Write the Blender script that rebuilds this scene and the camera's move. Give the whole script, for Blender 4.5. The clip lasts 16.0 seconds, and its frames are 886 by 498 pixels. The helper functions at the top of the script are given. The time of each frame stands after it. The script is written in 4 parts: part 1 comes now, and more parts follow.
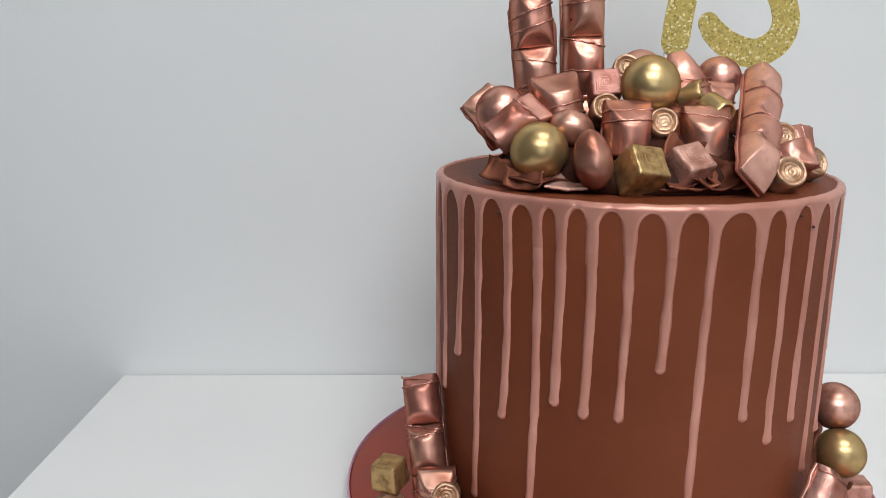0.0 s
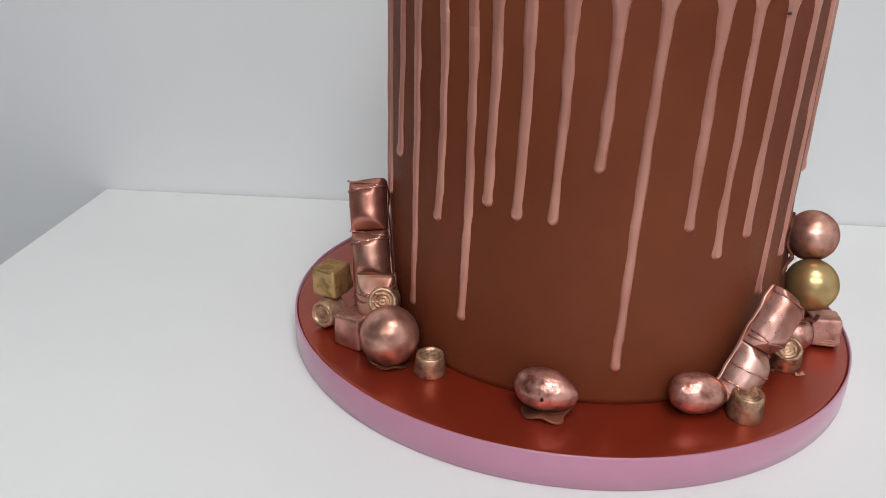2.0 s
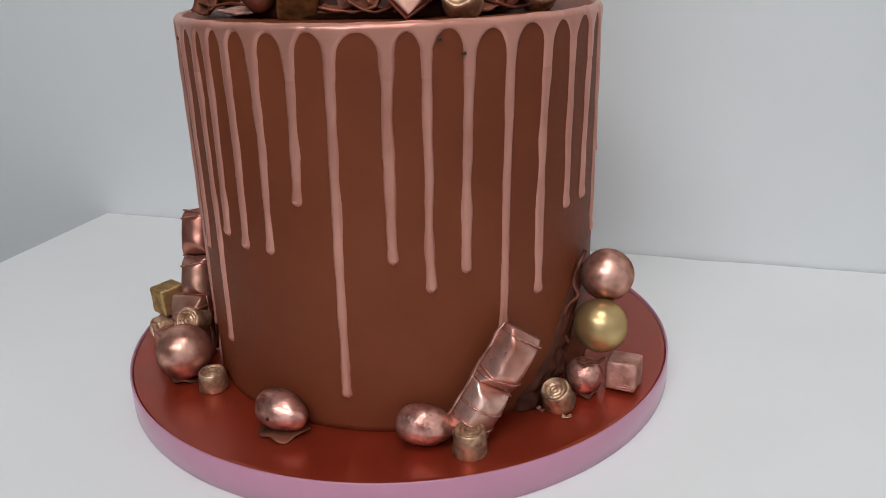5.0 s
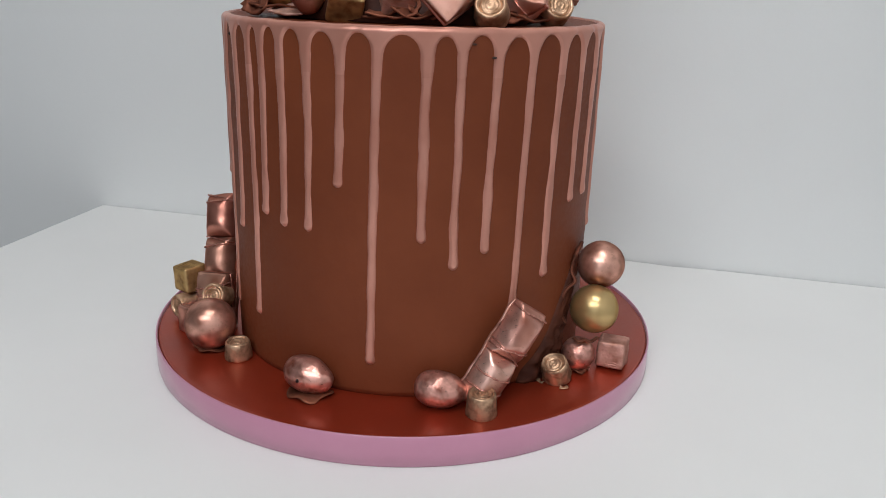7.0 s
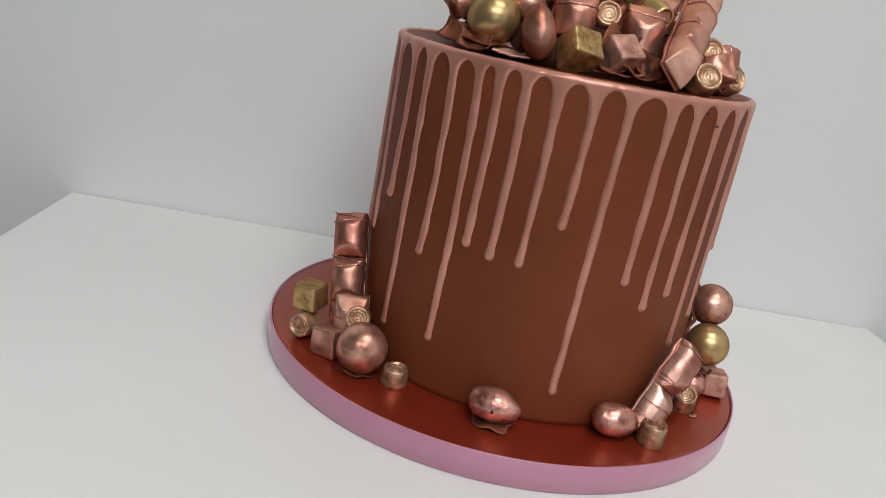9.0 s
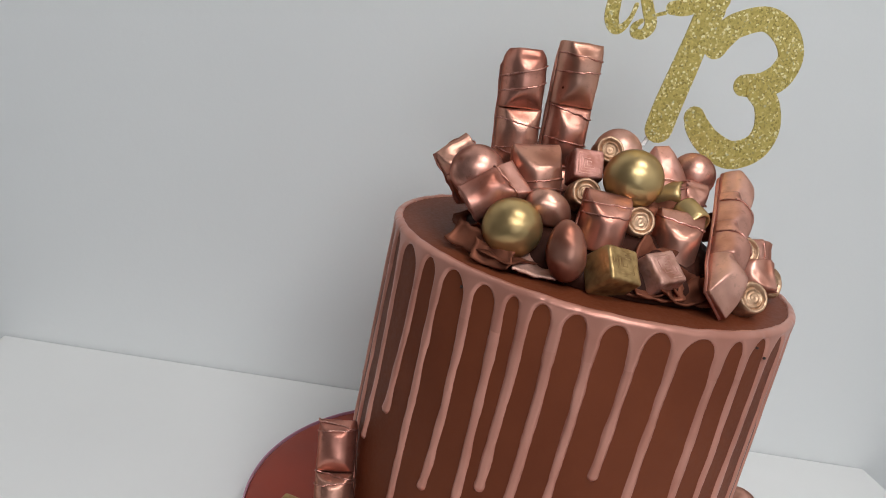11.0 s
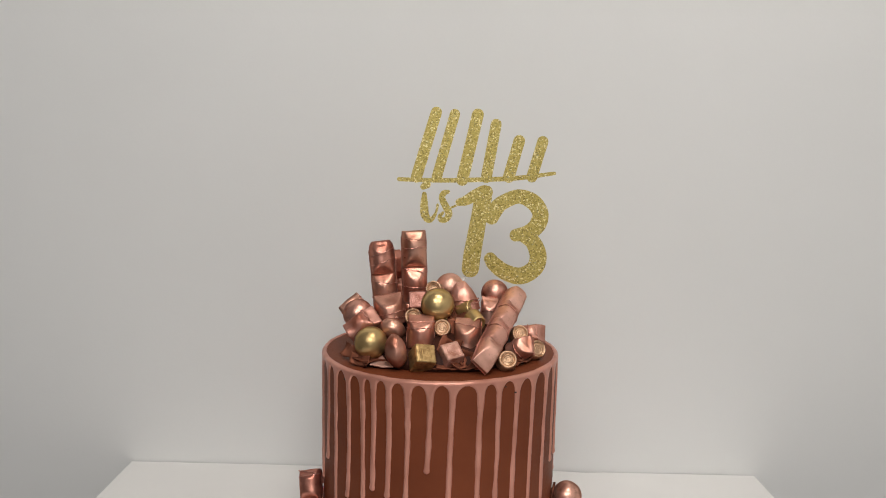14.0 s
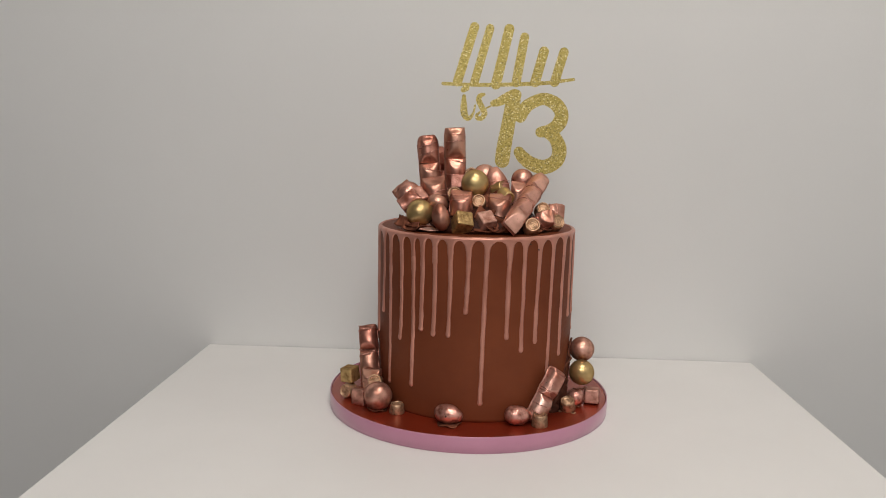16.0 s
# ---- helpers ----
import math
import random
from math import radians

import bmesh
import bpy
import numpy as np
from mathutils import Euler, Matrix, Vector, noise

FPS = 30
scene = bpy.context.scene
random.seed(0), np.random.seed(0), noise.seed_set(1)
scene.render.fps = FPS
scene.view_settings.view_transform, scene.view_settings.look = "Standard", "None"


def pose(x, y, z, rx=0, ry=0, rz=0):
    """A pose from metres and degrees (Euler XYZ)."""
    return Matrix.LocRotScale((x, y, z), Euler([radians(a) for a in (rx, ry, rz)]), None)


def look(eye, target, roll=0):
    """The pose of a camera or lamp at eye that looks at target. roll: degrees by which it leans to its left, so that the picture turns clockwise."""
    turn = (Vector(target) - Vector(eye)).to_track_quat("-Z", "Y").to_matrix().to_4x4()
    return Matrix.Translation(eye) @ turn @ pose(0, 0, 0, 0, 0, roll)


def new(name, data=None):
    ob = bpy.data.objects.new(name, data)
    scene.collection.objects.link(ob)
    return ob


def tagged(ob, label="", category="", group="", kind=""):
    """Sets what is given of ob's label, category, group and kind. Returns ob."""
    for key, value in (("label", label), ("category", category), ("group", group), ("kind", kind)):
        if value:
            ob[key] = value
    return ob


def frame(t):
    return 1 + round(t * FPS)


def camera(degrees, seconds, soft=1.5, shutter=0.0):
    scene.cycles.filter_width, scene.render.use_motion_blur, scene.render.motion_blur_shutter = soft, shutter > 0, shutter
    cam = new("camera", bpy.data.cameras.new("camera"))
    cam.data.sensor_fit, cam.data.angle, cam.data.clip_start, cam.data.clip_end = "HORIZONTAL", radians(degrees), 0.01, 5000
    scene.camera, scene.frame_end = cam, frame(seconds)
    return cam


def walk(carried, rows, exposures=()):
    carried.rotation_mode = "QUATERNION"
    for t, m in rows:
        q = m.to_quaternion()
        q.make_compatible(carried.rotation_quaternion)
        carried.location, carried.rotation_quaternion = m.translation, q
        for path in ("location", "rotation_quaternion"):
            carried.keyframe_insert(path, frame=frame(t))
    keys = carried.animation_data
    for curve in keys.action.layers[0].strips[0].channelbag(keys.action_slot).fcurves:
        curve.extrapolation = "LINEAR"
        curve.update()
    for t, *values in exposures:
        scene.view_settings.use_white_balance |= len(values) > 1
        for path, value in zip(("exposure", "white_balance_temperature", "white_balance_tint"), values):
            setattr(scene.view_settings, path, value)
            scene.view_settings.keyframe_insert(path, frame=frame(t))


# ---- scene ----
cam = camera(57.93, 16.0, soft=1.0)
PATH = [
    (0, (-0.0827, -0.4328, 0.2569), (-0.1038, 0.0529, 0.1399), 0.33),
    (0.5, (-0.0966, -0.4362, 0.2402), (-0.1135, 0.0435, 0.1002), 3.82),
    (1, (-0.0898, -0.4290, 0.2268), (-0.1117, 0.0440, 0.0664), 5.14),
    (1.5, (-0.0681, -0.4196, 0.2159), (-0.1007, 0.0457, 0.0359), 4.10),
    (2, (-0.0299, -0.4145, 0.2160), (-0.0797, 0.0441, 0.0231), 1.96),
    (2.5, (0.0069, -0.4158, 0.2241), (-0.0649, 0.0392, 0.0294), 0.34),
    (3, (0.0357, -0.4195, 0.2211), (-0.0585, 0.0342, 0.0333), -0.67),
    (3.5, (0.0783, -0.4121, 0.2253), (-0.0410, 0.0375, 0.0419), -1.49),
    (4, (0.1273, -0.3981, 0.2234), (-0.0175, 0.0479, 0.0500), -2.03),
    (4.2, (0.1420, -0.3882, 0.2262), (-0.0074, 0.0552, 0.0500), -2.04),
    (6.3, (0.1755, -0.3834, 0.2128), (-0.0004, 0.0511, 0.0388), -0.47),
    (6.5, (0.1705, -0.3974, 0.2112), (0.0012, 0.0419, 0.0427), 0.14),
    (7, (0.1501, -0.4401, 0.2199), (0.0161, 0.0133, 0.0574), 2.00),
    (7.5, (0.1107, -0.4761, 0.2217), (0.0222, -0.0101, 0.0637), 4.86),
    (8, (0.0473, -0.5022, 0.2222), (-0.0014, -0.0281, 0.0710), 6.98),
    (10.3, (-0.1332, -0.4322, 0.2500), (-0.0851, 0.0398, 0.0921), 14.68),
    (10.5, (-0.1277, -0.4234, 0.2590), (-0.0806, 0.0514, 0.1096), 14.36),
    (11, (-0.1148, -0.4030, 0.2927), (-0.0699, 0.0772, 0.1612), 12.93),
    (11.5, (-0.1047, -0.3715, 0.3229), (-0.0755, 0.1119, 0.1985), 8.37),
    (12, (-0.0793, -0.3375, 0.3385), (-0.0658, 0.1485, 0.2222), 3.32),
    (12.5, (-0.0371, -0.3569, 0.3562), (-0.0316, 0.1337, 0.2599), 0.37),
    (13, (-0.0244, -0.4578, 0.3819), (-0.0223, 0.0352, 0.2989), 0.74),
    (13.5, (0.0100, -0.5835, 0.3891), (-0.0080, -0.0894, 0.3145), 1.03),
    (14, (0.0462, -0.6955, 0.3826), (0.0131, -0.2013, 0.3141), 1.30),
    (14.5, (0.0565, -0.7624, 0.3543), (0.0192, -0.2674, 0.2949), 1.40),
    (15, (0.0517, -0.8083, 0.3301), (0.0124, -0.3138, 0.2678), 1.25),
    (15.5, (0.0479, -0.8348, 0.3110), (0.0068, -0.3414, 0.2415), 1.22),
    (16, (0.0529, -0.8498, 0.2986), (0.0013, -0.3581, 0.2241), 1.34),
]
# seconds, stops, kelvin, tint
EXPOSURES = [
    (0.0, 0.27, 6200, 9),
    (1.0, 0.22, 6215, 9),
    (2.0, 0.18, 6230, 9.5),
    (2.6, -0.02, 6230, 9.5),
    (3.5, -0.04, 6200, 9.5),
    (6.5, 0.03, 6100, 8.5),
    (8.0, 0.03, 6450, 9.5),
    (11.0, 0.02, 6250, 9),
    (12.5, 0.04, 6650, 10.5),
    (14.5, 0.00, 6900, 12),
    (16.0, -0.14, 7000, 13),
]
walk(cam, [(t, look(eye, target, roll)) for t, eye, target, roll in PATH], EXPOSURES)

# ---- light ----
TURN = 0.065            # the table and the wall stand turned a little against the cake
world = bpy.data.worlds.new("world")
scene.world = world
world.use_nodes = True
world.node_tree.nodes["Background"].inputs["Color"].default_value = (0.6, 0.7, 0.9, 1)
world.node_tree.nodes["Background"].inputs["Strength"].default_value = 0.3


def area_lamp(name, eye, target, wide, high, watts, color):
    data = bpy.data.lights.new(name, "AREA")
    data.shape, data.size, data.size_y = "RECTANGLE", wide, high
    data.energy, data.color = watts, color
    ob = new(name, data)
    ob.matrix_world = look(eye, target)
    return ob


area_lamp("ceiling_lamp_light", (0.26, -0.60, 1.60), (0.26, -0.60, 0.0), 0.6, 0.3, 8.8, (1.0, 0.965, 0.925))
area_lamp("front_ceiling_lamp_light", (0.06, -1.55, 1.62), (0.02, -0.10, 0.10), 1.5, 0.8, 36.0, (0.95, 0.965, 0.97))
# added low fill from the front, without any window behind it
area_lamp("front_fill_light", (0.25, -2.86, 0.70), (0.25, 0.0, 0.50), 1.2, 0.9, 6.0, (0.86, 0.93, 1.0))

# ---- materials ----


def nodes_of(name):
    m = bpy.data.materials.new(name)
    m.use_nodes = True
    t = m.node_tree
    return m, t, t.nodes["Principled BSDF"]


def link(t, a, b):
    t.links.new(a, b)


def coords(t, scale=1.0, shuffle=True):
    """Object coordinates, shifted at random from thing to thing."""
    c = t.nodes.new("ShaderNodeTexCoord")
    m = t.nodes.new("ShaderNodeMapping")
    m.inputs["Scale"].default_value = (scale,) * 3
    link(t, c.outputs["Object"], m.inputs["Vector"])
    if shuffle:
        i = t.nodes.new("ShaderNodeObjectInfo")
        v = t.nodes.new("ShaderNodeMath")
        v.operation = "MULTIPLY"
        v.inputs[1].default_value = 37.0
        link(t, i.outputs["Random"], v.inputs[0])
        link(t, v.outputs[0], m.inputs["Location"])
    return m.outputs["Vector"]


def noise_of(t, vec, scale, detail=3.0, rough=0.55):
    n = t.nodes.new("ShaderNodeTexNoise")
    n.inputs["Scale"].default_value = scale
    n.inputs["Detail"].default_value = detail
    n.inputs["Roughness"].default_value = rough
    link(t, vec, n.inputs["Vector"])
    return n.outputs["Fac"]


def ramp_of(t, fac, stops):
    r = t.nodes.new("ShaderNodeValToRGB")
    e = r.color_ramp.elements
    while len(e) < len(stops):
        e.new(0.5)
    for el, (p, c) in zip(e, stops):
        el.position = p
        el.color = (*c, 1) if len(c) == 3 else c
    link(t, fac, r.inputs["Fac"])
    return r.outputs["Color"]


def value_of(t, fac, lo, hi, a=0.3, b=0.7):
    r = t.nodes.new("ShaderNodeMapRange")
    r.inputs["From Min"].default_value, r.inputs["From Max"].default_value = a, b
    r.inputs["To Min"].default_value, r.inputs["To Max"].default_value = lo, hi
    link(t, fac, r.inputs["Value"])
    return r.outputs["Result"]


def bump_of(t, height, strength, distance):
    b = t.nodes.new("ShaderNodeBump")
    b.inputs["Strength"].default_value = strength
    b.inputs["Distance"].default_value = distance
    link(t, height, b.inputs["Height"])
    return b.outputs["Normal"]


def lustre(name, bright, worn, metal=0.85, rough=(0.26, 0.46), patch=90.0, grain=700.0, relief=0.00025, coat=0.0, pits=False, edge=(0.22, 0.11, 0.075)):
    """Chocolate brushed with metallic dust: patches where the dust is thin, brush grain and a soft sheen."""
    m, t, p = nodes_of(name)
    vec = coords(t)
    big = noise_of(t, vec, patch, 2.0, 0.5)
    fine = noise_of(t, vec, grain, 2.0, 0.6)
    mid = tuple(0.5 * (a + b) for a, b in zip(bright, worn))
    tone = ramp_of(t, big, [(0.30, worn), (0.43, mid), (0.56, bright), (0.75, tuple(min(1, 1.12 * v) for v in bright))])
    if pits:
        rub = t.nodes.new("ShaderNodeMix")
        rub.data_type = "RGBA"
        smudge = noise_of(t, vec, 5.5 * patch, 4.0, 0.65)
        link(t, value_of(t, smudge, 0.5, 0.0, 0.28, 0.46), rub.inputs[0])
        link(t, tone, rub.inputs[6])
        rub.inputs[7].default_value = (*[0.5 * (a + b) for a, b in zip(mid, worn)], 1)
        tone = rub.outputs[2]
        cell = t.nodes.new("ShaderNodeTexVoronoi")
        cell.inputs["Scale"].default_value = 110.0
        link(t, vec, cell.inputs["Vector"])
        pit = t.nodes.new("ShaderNodeMix")
        pit.data_type = "RGBA"
        pick = t.nodes.new("ShaderNodeSeparateColor")
        link(t, cell.outputs["Color"], pick.inputs["Color"])
        rare = t.nodes.new("ShaderNodeMath")
        rare.operation = "MULTIPLY"
        link(t, value_of(t, pick.outputs[0], 0.0, 1.0, 0.72, 0.76), rare.inputs[0])
        link(t, value_of(t, cell.outputs["Distance"], 1.0, 0.0, 0.05, 0.10), rare.inputs[1])
        link(t, rare.outputs[0], pit.inputs[0])
        link(t, tone, pit.inputs[6])
        pit.inputs[7].default_value = (*[0.35 * v for v in worn], 1)
        tone = pit.outputs[2]
    if pits:
        lot = t.nodes.new("ShaderNodeObjectInfo")
        shade = t.nodes.new("ShaderNodeHueSaturation")
        link(t, value_of(t, lot.outputs["Random"], 0.498, 0.513, 0.0, 1.0), shade.inputs["Hue"])
        link(t, value_of(t, lot.outputs["Random"], 1.08, 0.94, 0.0, 1.0), shade.inputs["Saturation"])
        link(t, value_of(t, lot.outputs["Random"], 0.92, 1.10, 0.0, 1.0), shade.inputs["Value"])
        link(t, tone, shade.inputs["Color"])
        tone = shade.outputs["Color"]
    link(t, tone, p.inputs["Base Color"])
    link(t, value_of(t, big, metal * 0.75, metal, 0.3, 0.5), p.inputs["Metallic"])
    link(t, value_of(t, fine, *rough), p.inputs["Roughness"])
    dent = noise_of(t, vec, 3.2 * patch, 1.0, 0.5)
    mix = t.nodes.new("ShaderNodeMath")
    mix.operation = "MULTIPLY_ADD"
    mix.inputs[1].default_value = 0.005
    link(t, fine, mix.inputs[0])
    link(t, dent, mix.inputs[2])
    link(t, bump_of(t, mix.outputs[0], 0.6, relief), p.inputs["Normal"])
    p.inputs["Specular Tint"].default_value = (*edge, 1)
    p.inputs["Coat Weight"].default_value = coat
    p.inputs["Coat Roughness"].default_value = 0.2
    return m


def plain(name, lo, hi, rough, scale=60.0, fine=700.0, relief=0.0002, metal=0.0, shuffle=False, spec=0.5):
    m, t, p = nodes_of(name)
    vec = coords(t, 1.0, shuffle)
    big = noise_of(t, vec, scale, 5.0, 0.6)
    small = noise_of(t, vec, fine, 3.0, 0.6)
    link(t, ramp_of(t, big, [(0.3, lo), (0.7, hi)]), p.inputs["Base Color"])
    link(t, value_of(t, small, *rough), p.inputs["Roughness"])
    link(t, bump_of(t, small, 0.4, relief), p.inputs["Normal"])
    p.inputs["Metallic"].default_value = metal
    p.inputs["Specular IOR Level"].default_value = spec
    return m


ROSE = lustre("rose_gold_lustre", (0.79, 0.425, 0.35), (0.38, 0.145, 0.105), metal=0.86, rough=(0.36, 0.48), patch=52.0, relief=0.0002, pits=True)
COPPER = lustre("copper_lustre", (0.65, 0.31, 0.243), (0.26, 0.085, 0.06), metal=0.86, rough=(0.31, 0.39), patch=44.0, relief=0.0002, pits=True)
GLOSSY_ROSE = lustre("glossy_rose_lustre", (0.84, 0.47, 0.40), (0.30, 0.10, 0.07), metal=0.86, rough=(0.27, 0.37), patch=48.0, relief=0.00015, pits=True)
WORN_COPPER = lustre("worn_copper_lustre", (0.72, 0.37, 0.30), (0.20, 0.06, 0.04), metal=0.86, rough=(0.28, 0.42), patch=80.0, relief=0.0002, pits=True)
MATT_ROSE = lustre("matt_rose_gold_lustre", (0.60, 0.32, 0.27), (0.32, 0.125, 0.09), metal=0.6, rough=(0.46, 0.60), patch=120.0, relief=0.0007, pits=True)
GOLD = lustre("gold_lustre", (0.60, 0.425, 0.20), (0.40, 0.26, 0.115), rough=(0.29, 0.37), patch=60.0, relief=0.00012)
CUBE_GOLD = lustre("rubbed_gold_lustre", (0.53, 0.355, 0.16), (0.24, 0.135, 0.055), metal=0.8, rough=(0.36, 0.48), patch=170.0, relief=0.0004)
PALE_GOLD = lustre("pale_gold_lustre", (0.66, 0.425, 0.275), (0.26, 0.14, 0.075), metal=0.7, rough=(0.33, 0.47), patch=140.0, relief=0.0007)
SHAVING = lustre("copper_dusted_chocolate", (0.24, 0.085, 0.050), (0.06, 0.018, 0.010), metal=0.4, rough=(0.42, 0.6), patch=60.0)
ROUGH_COPPER = lustre("rough_copper_lustre", (0.74, 0.385, 0.315), (0.24, 0.075, 0.05), metal=0.86, rough=(0.27, 0.42), patch=150.0, relief=0.0004)
WORN_GOLD = lustre("worn_gold_lustre", (0.55, 0.35, 0.225), (0.18, 0.095, 0.055), metal=0.76, rough=(0.32, 0.46), patch=210.0, relief=0.0004)
GLUE = lustre("dark_copper_chocolate", (0.13, 0.045, 0.028), (0.04, 0.014, 0.009), metal=0.3, rough=(0.28, 0.45), patch=120.0)
# chocolate tone lowered to put the gaps' shade into the filler mound
GAP_SHADE = plain("dark_gap_shade_chocolate", (0.030, 0.009, 0.005), (0.055, 0.017, 0.010), (0.5, 0.7), 60.0, 500.0, 0.0004, spec=0.15)
# glue colour that also paints the contact shadow behind the stuck balls
GLUE_AND_SHADE = plain("dark_glue_and_shade", (0.040, 0.011, 0.006), (0.085, 0.026, 0.014), (0.5, 0.7), 90.0, 500.0, 0.0003, spec=0.12)
DRIZZLE = lustre("copper_drizzle", (0.70, 0.36, 0.29), (0.36, 0.14, 0.10), rough=(0.26, 0.40), patch=220.0)
GANACHE = plain("milk_chocolate_ganache", (0.130, 0.0305, 0.0116), (0.182, 0.0470, 0.0188), (0.45, 0.58), 11.0, 420.0, 0.0002, spec=0.14)
DRIP = lustre("rose_gold_drip", (0.56, 0.255, 0.192), (0.455, 0.187, 0.134), metal=0.45, rough=(0.30, 0.37), patch=40.0, relief=0.00005, coat=0.15, edge=(1.0, 0.82, 0.76))
FOIL = lustre("copper_board_foil", (0.36, 0.044, 0.017), (0.28, 0.033, 0.013), metal=0.66, rough=(0.34, 0.40), patch=18.0, relief=0.00003, coat=0.45, edge=(1.0, 0.8, 0.75))
RIBBON = plain("mauve_satin_ribbon", (0.46, 0.195, 0.285), (0.50, 0.22, 0.315), (0.28, 0.42), 30.0, 1500.0, 0.00006, spec=0.6)
RIBBON.node_tree.nodes["Principled BSDF"].inputs["Sheen Weight"].default_value = 0.25
LAMINATE = plain("white_table_laminate", (0.76, 0.75, 0.735), (0.80, 0.79, 0.775), (0.42, 0.55), 4.0, 900.0, 0.00005)
# for unseen walls, darkened so that the metallic sweets mirror a dim room
DARKENED_WALL = plain("darkened_unseen_wall", (0.075, 0.075, 0.08), (0.095, 0.095, 0.10), (0.75, 0.9), 1.7, 260.0, 0.0004, spec=0.2)
PAINT = plain("white_wall_paint", (0.70, 0.70, 0.69), (0.735, 0.735, 0.725), (0.75, 0.9), 1.7, 260.0, 0.0002, spec=0.2)
# unseen ceiling, set far darker than white to hold back bounced light
DARKENED_CEILING = plain("darkened_unseen_ceiling", (0.20, 0.20, 0.197), (0.23, 0.23, 0.225), (0.8, 0.95), 2.0, 180.0, 0.0003, spec=0.2)
FLOORING = plain("grey_vinyl_floor", (0.11, 0.11, 0.12), (0.14, 0.14, 0.15), (0.5, 0.7), 3.0, 300.0, 0.0002)
LEG_METAL = plain("grey_table_leg_metal", (0.45, 0.45, 0.46), (0.5, 0.5, 0.51), (0.35, 0.5), 20.0, 500.0, 0.0001, metal=0.8)
ACRYLIC = plain("clear_plastic_stick", (0.85, 0.84, 0.82), (0.9, 0.89, 0.87), (0.2, 0.3), 20.0, 500.0, 0.0001)
ACRYLIC.node_tree.nodes["Principled BSDF"].inputs["Transmission Weight"].default_value = 0.3
DARK_HOLE = plain("dark_air_bubble", (0.02, 0.008, 0.005), (0.03, 0.012, 0.008), (0.6, 0.8))


def glitter_card():
    m, t, p = nodes_of("gold_glitter_card")
    vec = coords(t, 1.0, False)
    v = t.nodes.new("ShaderNodeTexVoronoi")
    v.inputs["Scale"].default_value = 950.0
    link(t, vec, v.inputs["Vector"])
    sep = t.nodes.new("ShaderNodeSeparateColor")
    link(t, v.outputs["Color"], sep.inputs["Color"])
    # the last, palest stop paints glints into the flakes' colour
    link(t, ramp_of(t, sep.outputs[0], [(0.0, (0.47, 0.355, 0.085)), (0.45, (0.57, 0.44, 0.12)), (0.84, (0.68, 0.54, 0.17)), (0.94, (0.98, 0.88, 0.52))]), p.inputs["Base Color"])
    p.inputs["Metallic"].default_value = 0.45
    link(t, value_of(t, sep.outputs[1], 0.22, 0.6, 0.0, 1.0), p.inputs["Roughness"])
    link(t, bump_of(t, sep.outputs[2], 0.9, 0.0006), p.inputs["Normal"])
    return m


GLITTER = glitter_card()

# ---- building helpers ----


def finish(name, bm, material, smooth=True):
    bmesh.ops.recalc_face_normals(bm, faces=bm.faces)
    me = bpy.data.meshes.new(name)
    bm.to_mesh(me)
    bm.free()
    if smooth:
        me.polygons.foreach_set("use_smooth", [True] * len(me.polygons))
        me.update()
    me.materials.append(material)
    return new(name, me)


def part(name, bm, material, parent, label="", smooth=True):
    """One mesh under a thing or under a part."""
    ob = finish(name, bm, material, smooth)
    ob.parent = parent
    return tagged(ob, label)


def thing(name, m, label, category, group="", kind=""):
    """A top-level thing, to which parts are added."""
    ob = new(name)
    ob.empty_display_size = 0.01
    ob.matrix_basis = m
    return tagged(ob, label, category, group, kind)


def axes(at, up, back=(0.0, 1.0, 0.0)):
    """A pose at a place whose z runs along up and whose y lies towards back."""
    z = Vector(up).normalized()
    y = Vector(back)
    y = (y - z * y.dot(z)).normalized()
    x = y.cross(z)
    return Matrix.Translation(at) @ Matrix((x, y, z)).transposed().to_4x4()


def grid_mesh(rows, closed=True, caps=True):
    """A skin over rings of points; caps close its two ends."""
    bm = bmesh.new()
    rings = [[bm.verts.new(p) for p in row] for row in rows]
    for a, b in zip(rings, rings[1:]):
        n = len(a)
        for i in range(n if closed else n - 1):
            j = (i + 1) % n
            bm.faces.new((a[i], a[j], b[j], b[i]))
    if caps:
        bm.faces.new(rings[0])
        bm.faces.new(rings[-1])
    return bm


def lathe(profile, segments=48, caps=False, wobble=0.0, seed=0.0):
    rows = []
    for r, z in profile:
        row = []
        for i in range(segments):
            a = 2 * math.pi * i / segments
            k = r * (1 + wobble * noise.noise(Vector((3 * math.cos(a) + seed, 3 * math.sin(a), 120 * z))))
            row.append((k * math.cos(a), k * math.sin(a), z))
        rows.append(row)
    return grid_mesh(rows, True, caps)


def tube(points, radii, segments=8, flat=1.0):
    """A round string along points, closed at its ends."""
    rows = []
    for i, p in enumerate(points):
        a, b = points[max(i - 1, 0)], points[min(i + 1, len(points) - 1)]
        d = (Vector(b) - Vector(a)).normalized()
        side = d.orthogonal().normalized() if abs(d.z) > 0.9 else d.cross(Vector((0, 0, 1))).normalized()
        over = side.cross(d)
        r = radii[i] if isinstance(radii, (list, tuple)) else radii
        rows.append([Vector(p) + side * r * math.cos(2 * math.pi * k / segments) + over * r * flat * math.sin(2 * math.pi * k / segments) for k in range(segments)])
    return grid_mesh(rows)


